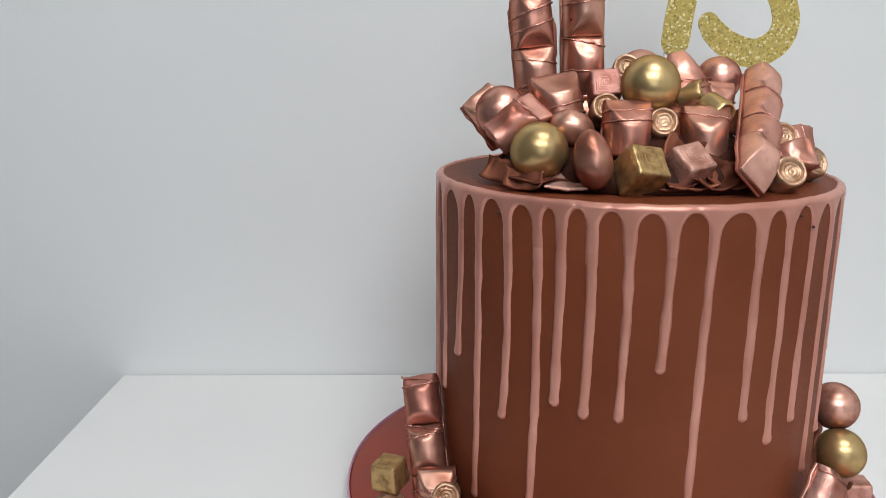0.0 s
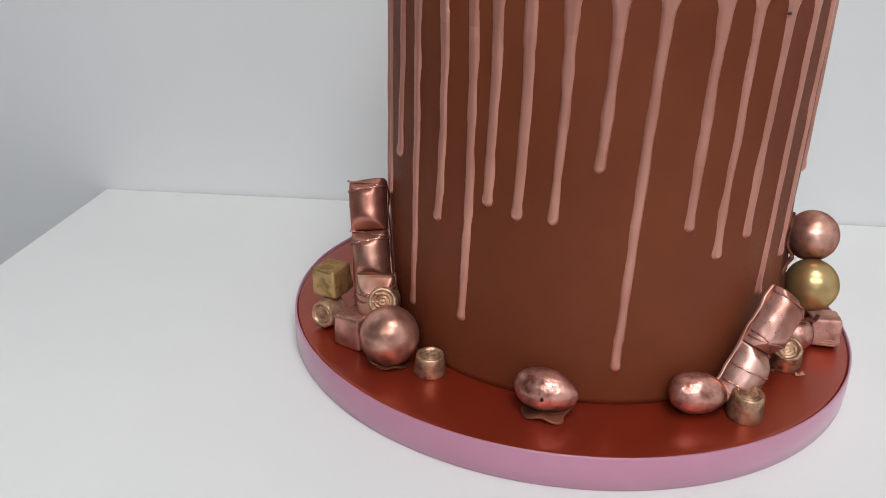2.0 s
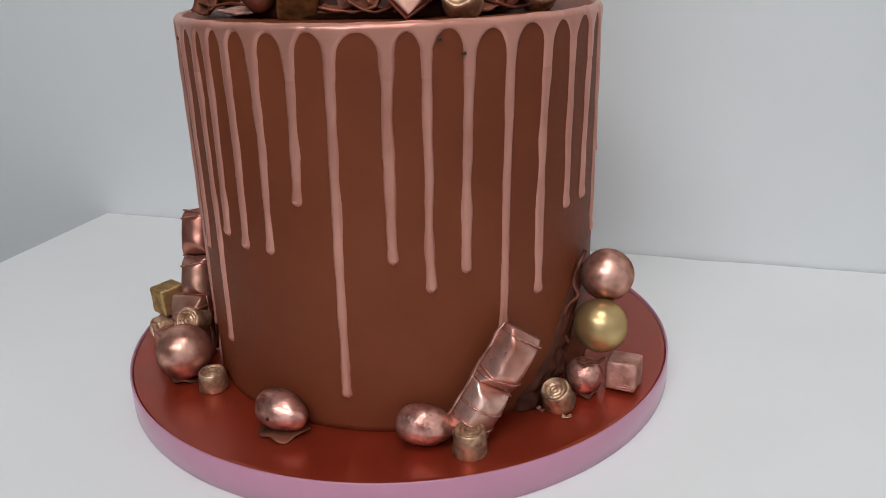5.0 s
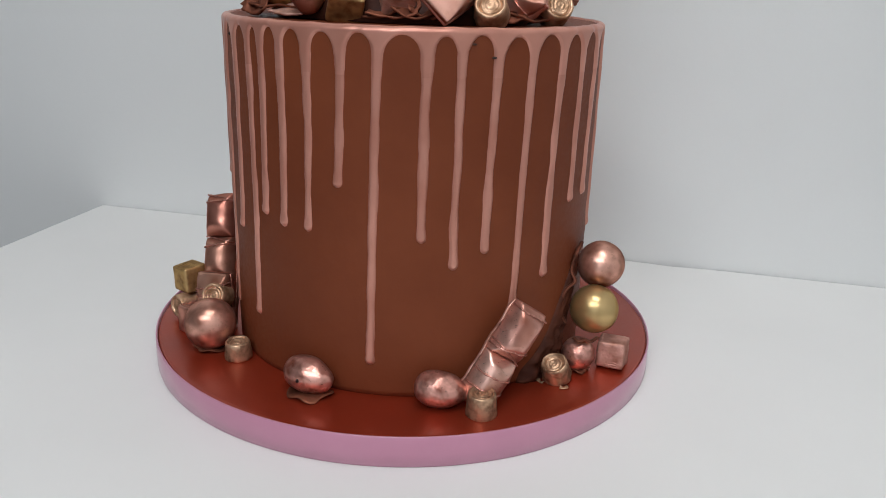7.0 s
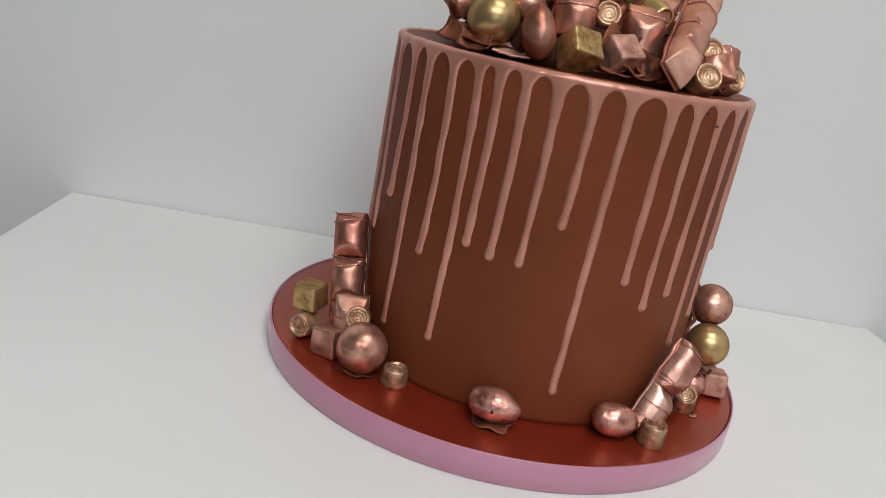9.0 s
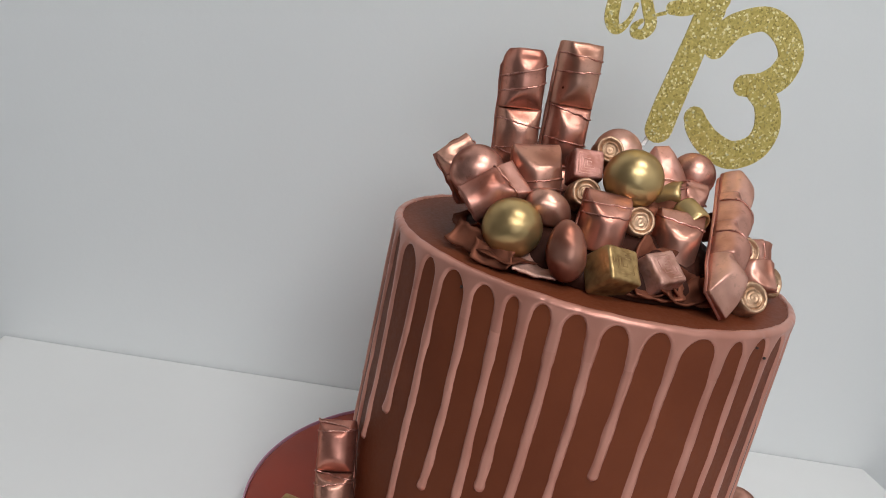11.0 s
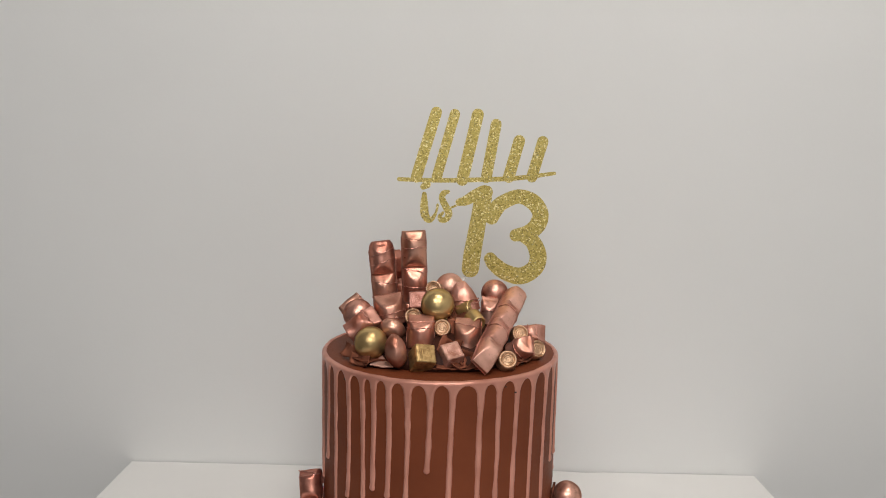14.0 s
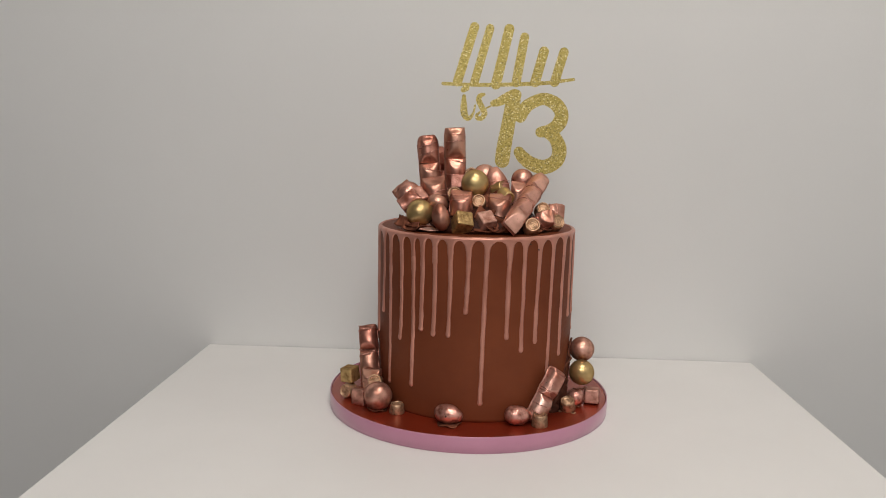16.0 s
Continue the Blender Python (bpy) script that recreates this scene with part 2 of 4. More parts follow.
def box_mesh(x0, x1, y0, y1, z0, z1, bevel=0.0):
    bm = bmesh.new()
    bmesh.ops.create_cube(bm, size=1.0, matrix=Matrix.Translation(((x0 + x1) / 2, (y0 + y1) / 2, (z0 + z1) / 2)) @ Matrix.Diagonal((x1 - x0, y1 - y0, z1 - z0, 1)))
    if bevel:
        bmesh.ops.bevel(bm, geom=list(bm.edges), offset=bevel, segments=3, affect="EDGES", profile=0.5)
    return bm


def spline(points, steps=8):
    """A smooth line through points."""
    pts = [Vector(p) for p in points]
    pts = [2 * pts[0] - pts[1]] + pts + [2 * pts[-1] - pts[-2]]
    out = []
    for i in range(1, len(pts) - 2):
        a, b, c, d = pts[i - 1 : i + 3]
        for s in range(steps):
            u = s / steps
            out.append(0.5 * (2 * b + (c - a) * u + (2 * a - 5 * b + 4 * c - d) * u * u + (3 * b - a - 3 * c + d) * u**3))
    return out + [pts[-2]]


# ---- the room ----
TABLE_BACK, WALL_FACE = 0.1962, 0.1976
turned = Matrix.Rotation(TURN, 4, "Z")


def slab(name, label, x0, x1, y0, y1, z0, z1, material):
    ob = finish(name, box_mesh(x0, x1, y0, y1, z0, z1), material, False)
    ob.matrix_basis = turned
    return tagged(ob, label, "", "", "structure")


FLOOR_Z, CEILING_Z = -0.74, 1.66
slab("floor", "grey vinyl floor under the table", -1.9, 1.1, -3.0, 0.25, FLOOR_Z - 0.1, FLOOR_Z, FLOORING)
slab("ceiling", "unseen ceiling, darkened to cut bounced light", -1.9, 1.1, -3.0, 0.25, CEILING_Z, CEILING_Z + 0.1, DARKENED_CEILING)
slab("wall_north", "plain white painted wall behind the table", -2.0, 1.2, WALL_FACE, WALL_FACE + 0.12, FLOOR_Z - 0.1, CEILING_Z + 0.1, PAINT)
# west and south walls are out of view and kept dark for reflection contrast
slab("wall_west", "unseen side wall, darkened to deepen reflections", -2.0, -1.9, -3.0, WALL_FACE - 0.003, FLOOR_Z, CEILING_Z, DARKENED_WALL)
slab("wall_east", "plain white painted side wall", 1.1, 1.2, -3.0, WALL_FACE - 0.003, FLOOR_Z, CEILING_Z, PAINT)
slab("wall_south", "unseen wall facing the table, darkened to deepen reflections", -2.0, 1.2, -3.1, -3.0, FLOOR_Z - 0.1, CEILING_Z + 0.1, DARKENED_WALL)

table = thing("table", turned @ Matrix.Translation((0, 0, FLOOR_Z)), "plain white laminate table standing against the white wall", "table")
T = -FLOOR_Z
top = box_mesh(-0.3601, 0.3696, -0.52, TABLE_BACK, T - 0.026, T, 0.0012)
for k in range(13):
    bmesh.ops.bisect_plane(top, geom=top.verts[:] + top.edges[:] + top.faces[:], plane_co=(0.126 + 0.0075 * k, 0, 0), plane_no=(1, 0, 0))
for v in top.verts:
    if v.co.y > TABLE_BACK - 0.01:
        v.co.y -= 0.0022 * math.exp(-(((v.co.x - 0.166) / (0.014 if v.co.x < 0.166 else 0.020)) ** 2))     # the back edge is hollow there
part("tabletop", top, LAMINATE, table, smooth=False)
for sx in (-0.315, 0.335):
    for sy in (-0.48, 0.16):
        leg = part("leg", lathe([(0.0, 0.0), (0.019, 0.0), (0.019, T - 0.026), (0.0, T - 0.026)], 20), LEG_METAL, table, "grey metal leg", False)
        leg.location = (sx, sy, 0)

# ---- the cake on its board ----
RADIUS, BASE, TOP = 0.1034, 0.0154, 0.1966
BOARD_R, BOARD_X, BOARD_Y = 0.1519, -0.0055, 0.0075

board = thing("cake_board", Matrix.Translation((BOARD_X, BOARD_Y, 0)), "round copper foil cake board edged with mauve satin ribbon", "cake board")
part("board_top", lathe([(0.0, 0.002), (BOARD_R - 0.0012, 0.002), (BOARD_R - 0.0008, BASE - 0.0016), (BOARD_R - 0.0020, BASE - 0.0002), (BOARD_R - 0.0036, BASE), (BOARD_R * 0.7, BASE), (0.0, BASE)], 160), FOIL, board, "shiny copper-red foil top", False)
rib = [(BOARD_R - 0.0006, 0.0), (BOARD_R, 0.0004), (BOARD_R + 0.0001, 0.007), (BOARD_R, 0.0160), (BOARD_R - 0.0003, 0.0164), (BOARD_R - 0.0008, 0.0164), (BOARD_R - 0.0010, 0.0160), (BOARD_R - 0.0010, 0.0)]
part("ribbon", lathe(rib + rib[:1], 200, wobble=0.0012, seed=4.0), RIBBON, board, "mauve satin ribbon band")

cake = thing("drip_cake", Matrix.Translation((0, 0, BASE)) @ Matrix.Rotation(-0.0045, 4, "Y"), "tall round chocolate cake with rose gold drips on a copper board", "cake")
H = TOP - BASE


def cake_body():
    prof = [(0.0, 0.0), (RADIUS - 0.004, 0.0), (RADIUS, 0.0001), (RADIUS, 0.003)]
    prof += [(RADIUS, 0.003 + (H - 0.0060) * i / 18) for i in range(1, 19)]
    prof += [(RADIUS - 0.0018 * (1 - math.cos(a)), H - 0.0030 + 0.0030 * math.sin(a)) for a in [math.pi / 2 * k / 6 for k in range(1, 7)]]
    prof += [(RADIUS * k, H) for k in (0.86, 0.7, 0.5, 0.3, 0.1)] + [(0.0, H)]
    return lathe(prof, 192, wobble=0.0045, seed=1.0)


coat_part = part("cake_body", cake_body(), GANACHE, cake, "smooth milk chocolate ganache coat")

# direction at the rim, halfway and at the tip (degrees), and height of the tip over the table
DRIPS = [
    (-162.6, -160.8, -161.6, 0.0857), (-150.3, -150.2, -151.8, 0.1104), (-141.8, -141.6, -142.1, 0.0395), (-131.6, -130.8, -132.0, 0.0893),
    (-122.7, -121.8, -122.9, 0.0448), (-116.3, -116.0, -116.7, 0.1033), (-108.7, -108.3, -109.0, 0.0998), (-100.0, -99.7, -100.3, 0.1002),
    (-90.1, -90.2, -91.0, 0.1243), (-80.2, -81.4, -82.1, 0.0339), (-67.7, -68.4, -68.7, 0.0993), (-59.0, -59.5, -59.9, 0.0853),
    (-49.0, -50.3, -50.7, 0.0925), (-38.5, -40.0, -40.9, 0.0600), (-27.0, -29.1, -29.6, 0.0737), (-16.9, -18.1, -18.6, 0.1103),
    (-5.4, -8.1, -9.2, 0.1109), (4.6, 3.4, 2.6, 0.0870),
]
rng = random.Random(5)
at = 13.0
while at < 186:
    lean = rng.uniform(-1, 1)
    DRIPS.append((at, at + 0.6 * lean, at + lean, rng.choice((0.045, 0.075, 0.09, 0.10, 0.11, 0.125)) + rng.uniform(-0.006, 0.006)))
    at += rng.uniform(8.0, 11.0)
DRIPS.append((190.0, 190.4, 190.2, 0.074))
DRIPS.sort(key=lambda d: d[0] % 360)
SPLIT = 0.021           # how far below the top the collar ends and the single drips go on
COUNT = len(DRIPS)
TURNED = 0.0016         # radius of the collar over the rim
LENGTH = [TOP - d[3] + 0.0014 for d in DRIPS]
WIDTH = [random.Random(k + 11).uniform(0.0019, 0.0024) for k in range(COUNT)]
CROWN = [random.Random(k + 53).uniform(0.0021, 0.0034) for k in range(COUNT)]


def drip_angle(k, d):
    """The direction of drip k at the depth d below the cake's top."""
    a0, a1, a2, _ = DRIPS[k]
    a0 %= 360
    a1, a2 = a0 + a1 - DRIPS[k][0], a0 + a2 - DRIPS[k][0]
    u = min(max((d - 0.006) / (LENGTH[k] - 0.006), 0.0), 1.0)
    b = a0 * (1 - u) * (1 - 2 * u) + 4 * a1 * u * (1 - u) + a2 * u * (2 * u - 1)
    return math.radians(b) + 0.0045 * noise.noise(Vector((k * 7.3, 55 * d, 0.3))) * min(1.0, 3 * u)


def drip_width(k, d):
    left = LENGTH[k] - d
    bulb = 0.00028 * math.exp(-((left - 0.0030) / 0.0026) ** 2)
    return WIDTH[k] + 0.0012 * math.exp(-max(d - 0.004, 0.0) / 0.011) + 0.00055 * noise.noise(Vector((k * 3.7, 70 * d, 3))) + 0.0002 * noise.noise(Vector((k * 5.1, 260 * d, 8))) + bulb


def drip_reach(k, x, d):
    """How far inside the edge of drip k a spot lies that is x metres beside its middle."""
    w = drip_width(k, d)
    low = d - (LENGTH[k] - w)
    return w - (math.hypot(x, low) if low > 0 else abs(x))


def poured(reach, a, d, end=0.0):
    """How thick the poured chocolate stands at that far inside its edge."""
    if reach < 0:
        return max(0.8 * reach, -0.0009)
    u = min(reach / 0.0019, 1.0)
    thick = 0.00125 + 0.0003 * noise.noise(Vector((13 * math.cos(a), 13 * math.sin(a), 60 * d))) + end
    return thick * (1 - (1 - u) ** 2) ** 0.62


def collar_reach(a, d):
    """The same for the collar, whose lower edge runs in arches from drip to drip."""
    a %= 2 * math.pi
    middles = [drip_angle(k, d) for k in range(COUNT)]
    right = next((k for k in range(COUNT) if middles[k] > a), 0)
    left = right - 1
    m0, m1 = middles[left], middles[right]
    span = (m1 - m0) % (2 * math.pi) * RADIUS
    x = (a - m0) % (2 * math.pi) * RADIUS
    w0, w1 = drip_width(left, d), drip_width(right, d)
    half = max((span - w0 - w1) / 2, 0.0004)
    off = abs(x - (w0 + half))
    crown, tall = CROWN[left], min(1.45 * half, 0.0095)
    if d >= crown + tall:
        return max(drip_reach(left, x, d), drip_reach(right, span - x, d))
    if off >= half:
        return 0.004 if d <= crown else off - half * math.sqrt(1 - (1 - (d - crown) / tall) ** 2)
    down = crown + tall * (1 - math.sqrt(1 - (off / half) ** 2)) - d
    if d <= crown:
        return down
    side = off - half * math.sqrt(1 - (1 - (d - crown) / tall) ** 2)
    if down * side <= 0:
        return min(down, side)
    return math.copysign(abs(down * side) / math.hypot(down, side), down)


def drip_collar():
    rows = []
    N = 1400
    spots = [("flat", i / 6) for i in range(7)] + [("turn", i / 8) for i in range(1, 8)] + [("side", i / 40) for i in range(41)]
    for where, s in spots:
        row = []
        for i in range(N):
            a = 2 * math.pi * i / N
            ring = (11 * math.cos(a), 11 * math.sin(a))
            inner = RADIUS - 0.0029 + 0.0008 * noise.noise(Vector((5 * math.cos(a), 5 * math.sin(a), 2.0))) + 0.0006 * noise.noise(Vector((2 * ring[0], 2 * ring[1], 5.0)))
            lump = 0.0005 * noise.noise(Vector((*ring, 4.0)))
            if where == "flat":
                r, z, nr, nz = inner + (RADIUS - TURNED - inner) * s, H, 0.0, 1.0
                proud = -0.0006 if s == 0 else (0.00125 + lump) * math.sqrt(1 - (1 - min(1.0, s * 1.6)) ** 2)
            elif where == "turn":
                t = s * math.pi / 2
                r, z, nr, nz = RADIUS - TURNED + TURNED * math.sin(t), H - TURNED + TURNED * math.cos(t), math.sin(t), math.cos(t)
                side = poured(collar_reach(a, TURNED), a, TURNED)
                proud = (0.00125 + lump) * (1 - s) + side * s
            else:
                d = TURNED + (SPLIT - TURNED) * s
                r, z, nr, nz = RADIUS, H - d, 1.0, 0.0
                proud = poured(collar_reach(a, d), a, d)
            row.append(((r + nr * proud) * math.cos(a), (r + nr * proud) * math.sin(a), z + nz * proud * 0.8))
        rows.append(row)
    return grid_mesh(rows, True, False)


collar_part = part("drip_collar", drip_collar(), DRIP, cake, "rose gold drip poured over the rim")


def one_drip(k):
    rows = []
    steps = int((LENGTH[k] - SPLIT) / 0.0009) + 2
    for i in range(steps + 1):
        d = SPLIT + (LENGTH[k] + 0.0006 - SPLIT) * i / steps
        mid, w = drip_angle(k, d), drip_width(k, d) + 0.0007
        drop = 0.00045 * math.exp(-((LENGTH[k] - 0.0028 - d) / 0.0024) ** 2)
        row = []
        for j in range(19):
            x = w * (j / 9 - 1)
            a = mid + x / RADIUS
            r = RADIUS + poured(drip_reach(k, x, d), a, d, drop)
            row.append((r * math.cos(a), r * math.sin(a), H - d))
        rows.append(row)
    return grid_mesh(rows, False, False)


for k in range(COUNT):
    part("drip", one_drip(k), DRIP, collar_part)


def bubble(deg, z, w, h):
    """A small burst air bubble in the coat."""
    bm = bmesh.new()
    bmesh.ops.create_icosphere(bm, subdivisions=2, radius=1.0, matrix=Matrix.Diagonal((0.0006, w, h, 1)))
    ob = part("air_bubble", bm, DARK_HOLE, coat_part, "tiny dark air bubble")
    a = math.radians(deg)
    ob.matrix_basis = Matrix.Translation(((RADIUS + 0.0012) * math.cos(a), (RADIUS + 0.0012) * math.sin(a), z - BASE)) @ Matrix.Rotation(a, 4, "Z")


bubble(-51.0, 0.1846, 0.0013, 0.0006)
bubble(-56.3, 0.1905, 0.0011, 0.0005)
bubble(-133.5, 0.1885, 0.0008, 0.0008)

# ---- sweets ----


def bumpy(bm, amount, scale, seed):
    for v in bm.verts:
        n = noise.noise_vector(v.co * scale + Vector((seed, seed * 1.7, -seed)))
        v.co += n * amount
    return bm


def ruffle_mesh(r, seed, turn=(0, 2 * math.pi), drop=0.0):
    """A wavy skirt of set chocolate round the foot of a sweet."""
    rows = []
    q = random.Random(seed)
    ph = q.uniform(0, 6)
    for rr, z in ((0.35, 0.0006), (0.75, 0.0004), (1.0, 0.0008), (1.02, 0.0015), (0.9, 0.0019), (0.45, 0.0021)):
        row = []
        for i in range(48):
            a = 2 * math.pi * i / 48
            k = 1 + 0.09 * math.sin(5 * a + ph) + 0.16 * noise.noise(Vector((2.2 * math.cos(a), 2.2 * math.sin(a), seed)))
            row.append((r * rr * k * math.cos(a), r * rr * k * math.sin(a), z + 0.0007 * math.sin(4 * a + 2 * ph) * rr + drop))
        rows.append(row)
    return grid_mesh(rows)


def ball(at, r, material, label, foot=0.0, group="truffle balls"):
    seed = at[0] * 911 + at[2] * 57
    t = thing("chocolate_ball", axes((at[0], at[1], at[2] - r), (0, 0, 1)), label, "truffle", group)
    bm = bmesh.new()
    bmesh.ops.create_uvsphere(bm, u_segments=56, v_segments=32, radius=r, matrix=Matrix.Translation((0, 0, r)) @ pose(0, 0, 0, 40 * math.sin(seed), 30, 10))
    bumpy(bm, r * 0.022, 70.0, seed)
    part("shell", bm, material, t)
    if foot:
        part("foot", ruffle_mesh(foot, seed), SHAVING, t, "thin ruffled chocolate foot")
    return t


def egg(at, up, long, wide, material, label, foot=0.0, drop=0.0, hole=None):
    seed = at[0] * 733 + at[2] * 91
    m = axes(at, up)
    t = thing("chocolate_egg", Matrix.Translation((at[0], at[1], at[2] - drop)), label, "chocolate egg", "chocolate eggs")
    prof = []
    for i in range(29):
        a = math.pi * i / 28
        z = -math.cos(a)
        prof.append((wide * math.sin(a) * (1 - 0.13 * z), long * z))
    bm = lathe(prof, 48)
    bmesh.ops.remove_doubles(bm, verts=bm.verts, dist=1e-6)
    bumpy(bm, 0.0007, 130.0, seed)
    ob = part("shell", bm, material, t)
    ob.matrix_basis = t.matrix_basis.inverted() @ m
    if hole:
        pit = bmesh.new()
        bmesh.ops.create_icosphere(pit, subdivisions=2, radius=1.0, matrix=Matrix.Diagonal((0.0007, 0.0006, 0.0011, 1)))
        for v in pit.verts:
            v.co.x += 0.0003 * noise.noise(v.co * 900)
        spot = part("pinhole", pit, DARK_HOLE, t, "small dark pinhole")
        spot.location = Vector(hole) - Vector((at[0], at[1], at[2] - drop))
    if foot:
        part("foot", ruffle_mesh(foot, seed), SHAVING, t, "thin ruffled chocolate foot")
    return t


def cube(at, up, back, side, material, label, pattern="squares"):
    """A fudge square, pressed with squares one within the other on its upper face."""
    m = axes(at, up, back)
    t = thing("fudge_cube", m @ Matrix.Translation((0, 0, -side / 2)), label, "fudge cube", "fudge cubes")
    bm = box_mesh(-side / 2, side / 2, -side / 2, side / 2, 0, side, side * 0.085)
    for v in bm.verts:
        k = 1.04 - 0.09 * v.co.z / side
        v.co.x, v.co.y = v.co.x * k, v.co.y * k
    bmesh.ops.subdivide_edges(bm, edges=[e for e in bm.edges if e.calc_length() > side * 0.5], cuts=7, use_grid_fill=True)
    bumpy(bm, side * 0.022, 170.0, at[0] * 500)
    bumpy(bm, side * 0.010, 620.0, at[1] * 900)
    body = part("body", bm, material, t)
    for k in {"squares": (0.42, 0.33, 0.24, 0.15, 0.06), "faint": (0.36, 0.27, 0.18, 0.09)}.get(pattern, ()):
        a, b = side * k, side * (k - 0.04)
        rows = []
        up_by = 0.25 if pattern == "faint" else 1.0
        for h, w in ((-0.0004, a), (0.00007 * up_by, a - 0.00014), (0.00011 * up_by, (a + b) / 2), (0.00007 * up_by, b + 0.00014), (-0.0004, max(b, 0.0001))):
            rows.append([(x * w, y * w, side + h) for x, y in ((-1, -1), (1, -1), (1, 1), (-1, 1))])
        part("pressed_square", grid_mesh(rows, True, False), material, body, smooth=False)
    if pattern == "ripples":
        for k, (y, x0, x1) in enumerate(((-0.40, -0.12, 0.44), (-0.33, -0.16, 0.36), (-0.25, 0.02, 0.40))):
            line = [(side * (x0 + (x1 - x0) * j / 9), side * (y + 0.012 * math.sin(j + 2 * k)), side - 0.00012) for j in range(10)]
            part("ripple", tube(line, [0.00038 * math.sin(math.pi * (j + 0.6) / 10.2) for j in range(10)], 6), material, body)
    return t


def cup(at, up, material, label, back=(0, 1, 0), r=0.0080, h=0.0126):
    """A little caramel cup. at: the middle of its foot."""
    t = thing("caramel_cup", axes(at, up, back), label, "caramel cup", "caramel cups")
    k = r / 0.0080
    prof = [(0.0, 0.0), (0.0074 * k, 0.0), (0.0080 * k, 0.0007), (0.0079 * k, 0.002), (0.0072 * k, 0.75 * h), (0.0069 * k, h - 0.0009), (0.0064 * k, h - 0.0001), (0.0059 * k, h), (0.0053 * k, h - 0.0003), (0.0050 * k, h - 0.0013), (0.0, h - 0.0015)]
    bm = lathe(prof, 40, wobble=0.03, seed=at[0] * 300)
    bmesh.ops.remove_doubles(bm, verts=bm.verts, dist=1e-6)
    body = part("body", bumpy(bm, 0.00025, 300.0, at[1] * 400), material, t)
    rings = [(0.0051, -0.0016), (0.0046, -0.0013), (0.0041, -0.0006), (0.0036, -0.0006), (0.0031, -0.0012), (0.0026, -0.0013), (0.0021, -0.0007), (0.0017, -0.0007), (0.0012, -0.0012), (0.0006, -0.0009), (0.0, -0.0008)]
    bm = lathe([(r * k, h + z) for r, z in rings], 36, wobble=0.09, seed=at[2] * 700)
    bmesh.ops.remove_doubles(bm, verts=bm.verts, dist=1e-6)
    ob = part("ring_relief", bm, material, body, "raised rings pressed into the top")
    ob.location = (0.0003 * math.sin(at[0] * 900), 0.0003 * math.cos(at[0] * 700), 0)
    return t


def valley(z, x, seg, length, low, slope, skew):
    """How much of a bar's full height is left at that place along it: it falls to low at both ends and at each joint; a single piece is cut aslant at its upper end alone."""
    if length == seg:
        return low + (1 - low) * min(max(length - z, 0.0) / (slope * seg), 1.3)
    zz = z + skew * x
    near = min(zz % seg, seg - zz % seg) if 0.4 * seg < zz < length - 0.4 * seg else min(abs(zz - seg * round(zz / seg)), max(z, 0.0), max(length - z, 0.0))
    return low + (1 - low) * min(near / (slope * seg), 1.3)


def pillow(seg, k, count, w, h, peak=0.0, seed=0.0, low=0.16, slope=0.24, nose=0.0, crown=0.0, skew=0.0, bow=0.86, toe=0.0, torn=1.0):
    """Segment k of a wafer bar, its dome towards -y and its flat side at y=0. Its ends are cut off aslant. bow: 1 is an ellipse, less is boxier; toe: how far up the first segment its foot is cut aslant; torn: how ragged it is."""
    rows = []
    n, m = 26, 29
    for i in range(n + 1):
        s = i / n
        z = (k + 0.005 + 0.99 * s) * seg
        pk = (1.0 - peak * s**2.2) * (1.0 - (nose if k == 0 else 0.0) * (1 - s) ** 1.6) * (1.0 - (crown if k == count - 1 else 0.0) * max(0.0, (s - 0.72) / 0.28) ** 2.5)
        row = []
        for j in range(m):
            t = math.pi * j / (m - 1)
            c, sn = math.cos(t), math.sin(t)
            x = 0.5 * w * math.copysign(abs(c) ** bow, c) * pk
            dome = h * abs(sn) ** bow * pk
            cap = h * valley(z, x, seg, seg * count, low, slope, skew) * (1 + 0.06 * noise.noise(Vector((seed, 6 * s, 0))))
            if toe and k == 0:
                cap = min(cap, h * (0.12 + 0.88 * z / (toe * seg)))
            y = -dome / (1 + max(dome / cap, 0.0) ** 14) ** (1 / 14)
            d = noise.noise(Vector((90 * x + seed, 90 * y, 90 * z)))
            f = torn * noise.noise(Vector((260 * x + 3 * seed, 260 * y, 260 * z)))
            d *= torn
            row.append((x * (1 + 0.035 * d + 0.010 * f), y * (1 + 0.05 * d + 0.012 * f), z - k * seg + 0.0003 * f * (0.15 < s < 0.85) + 0.0009 * d * (s >= 0.85)))
        rows.append(row)
    if count == 1:
        rows.insert(0, [(0.97 * x, 0.02 * y, z) for x, y, z in rows[0]])
    return grid_mesh(rows)


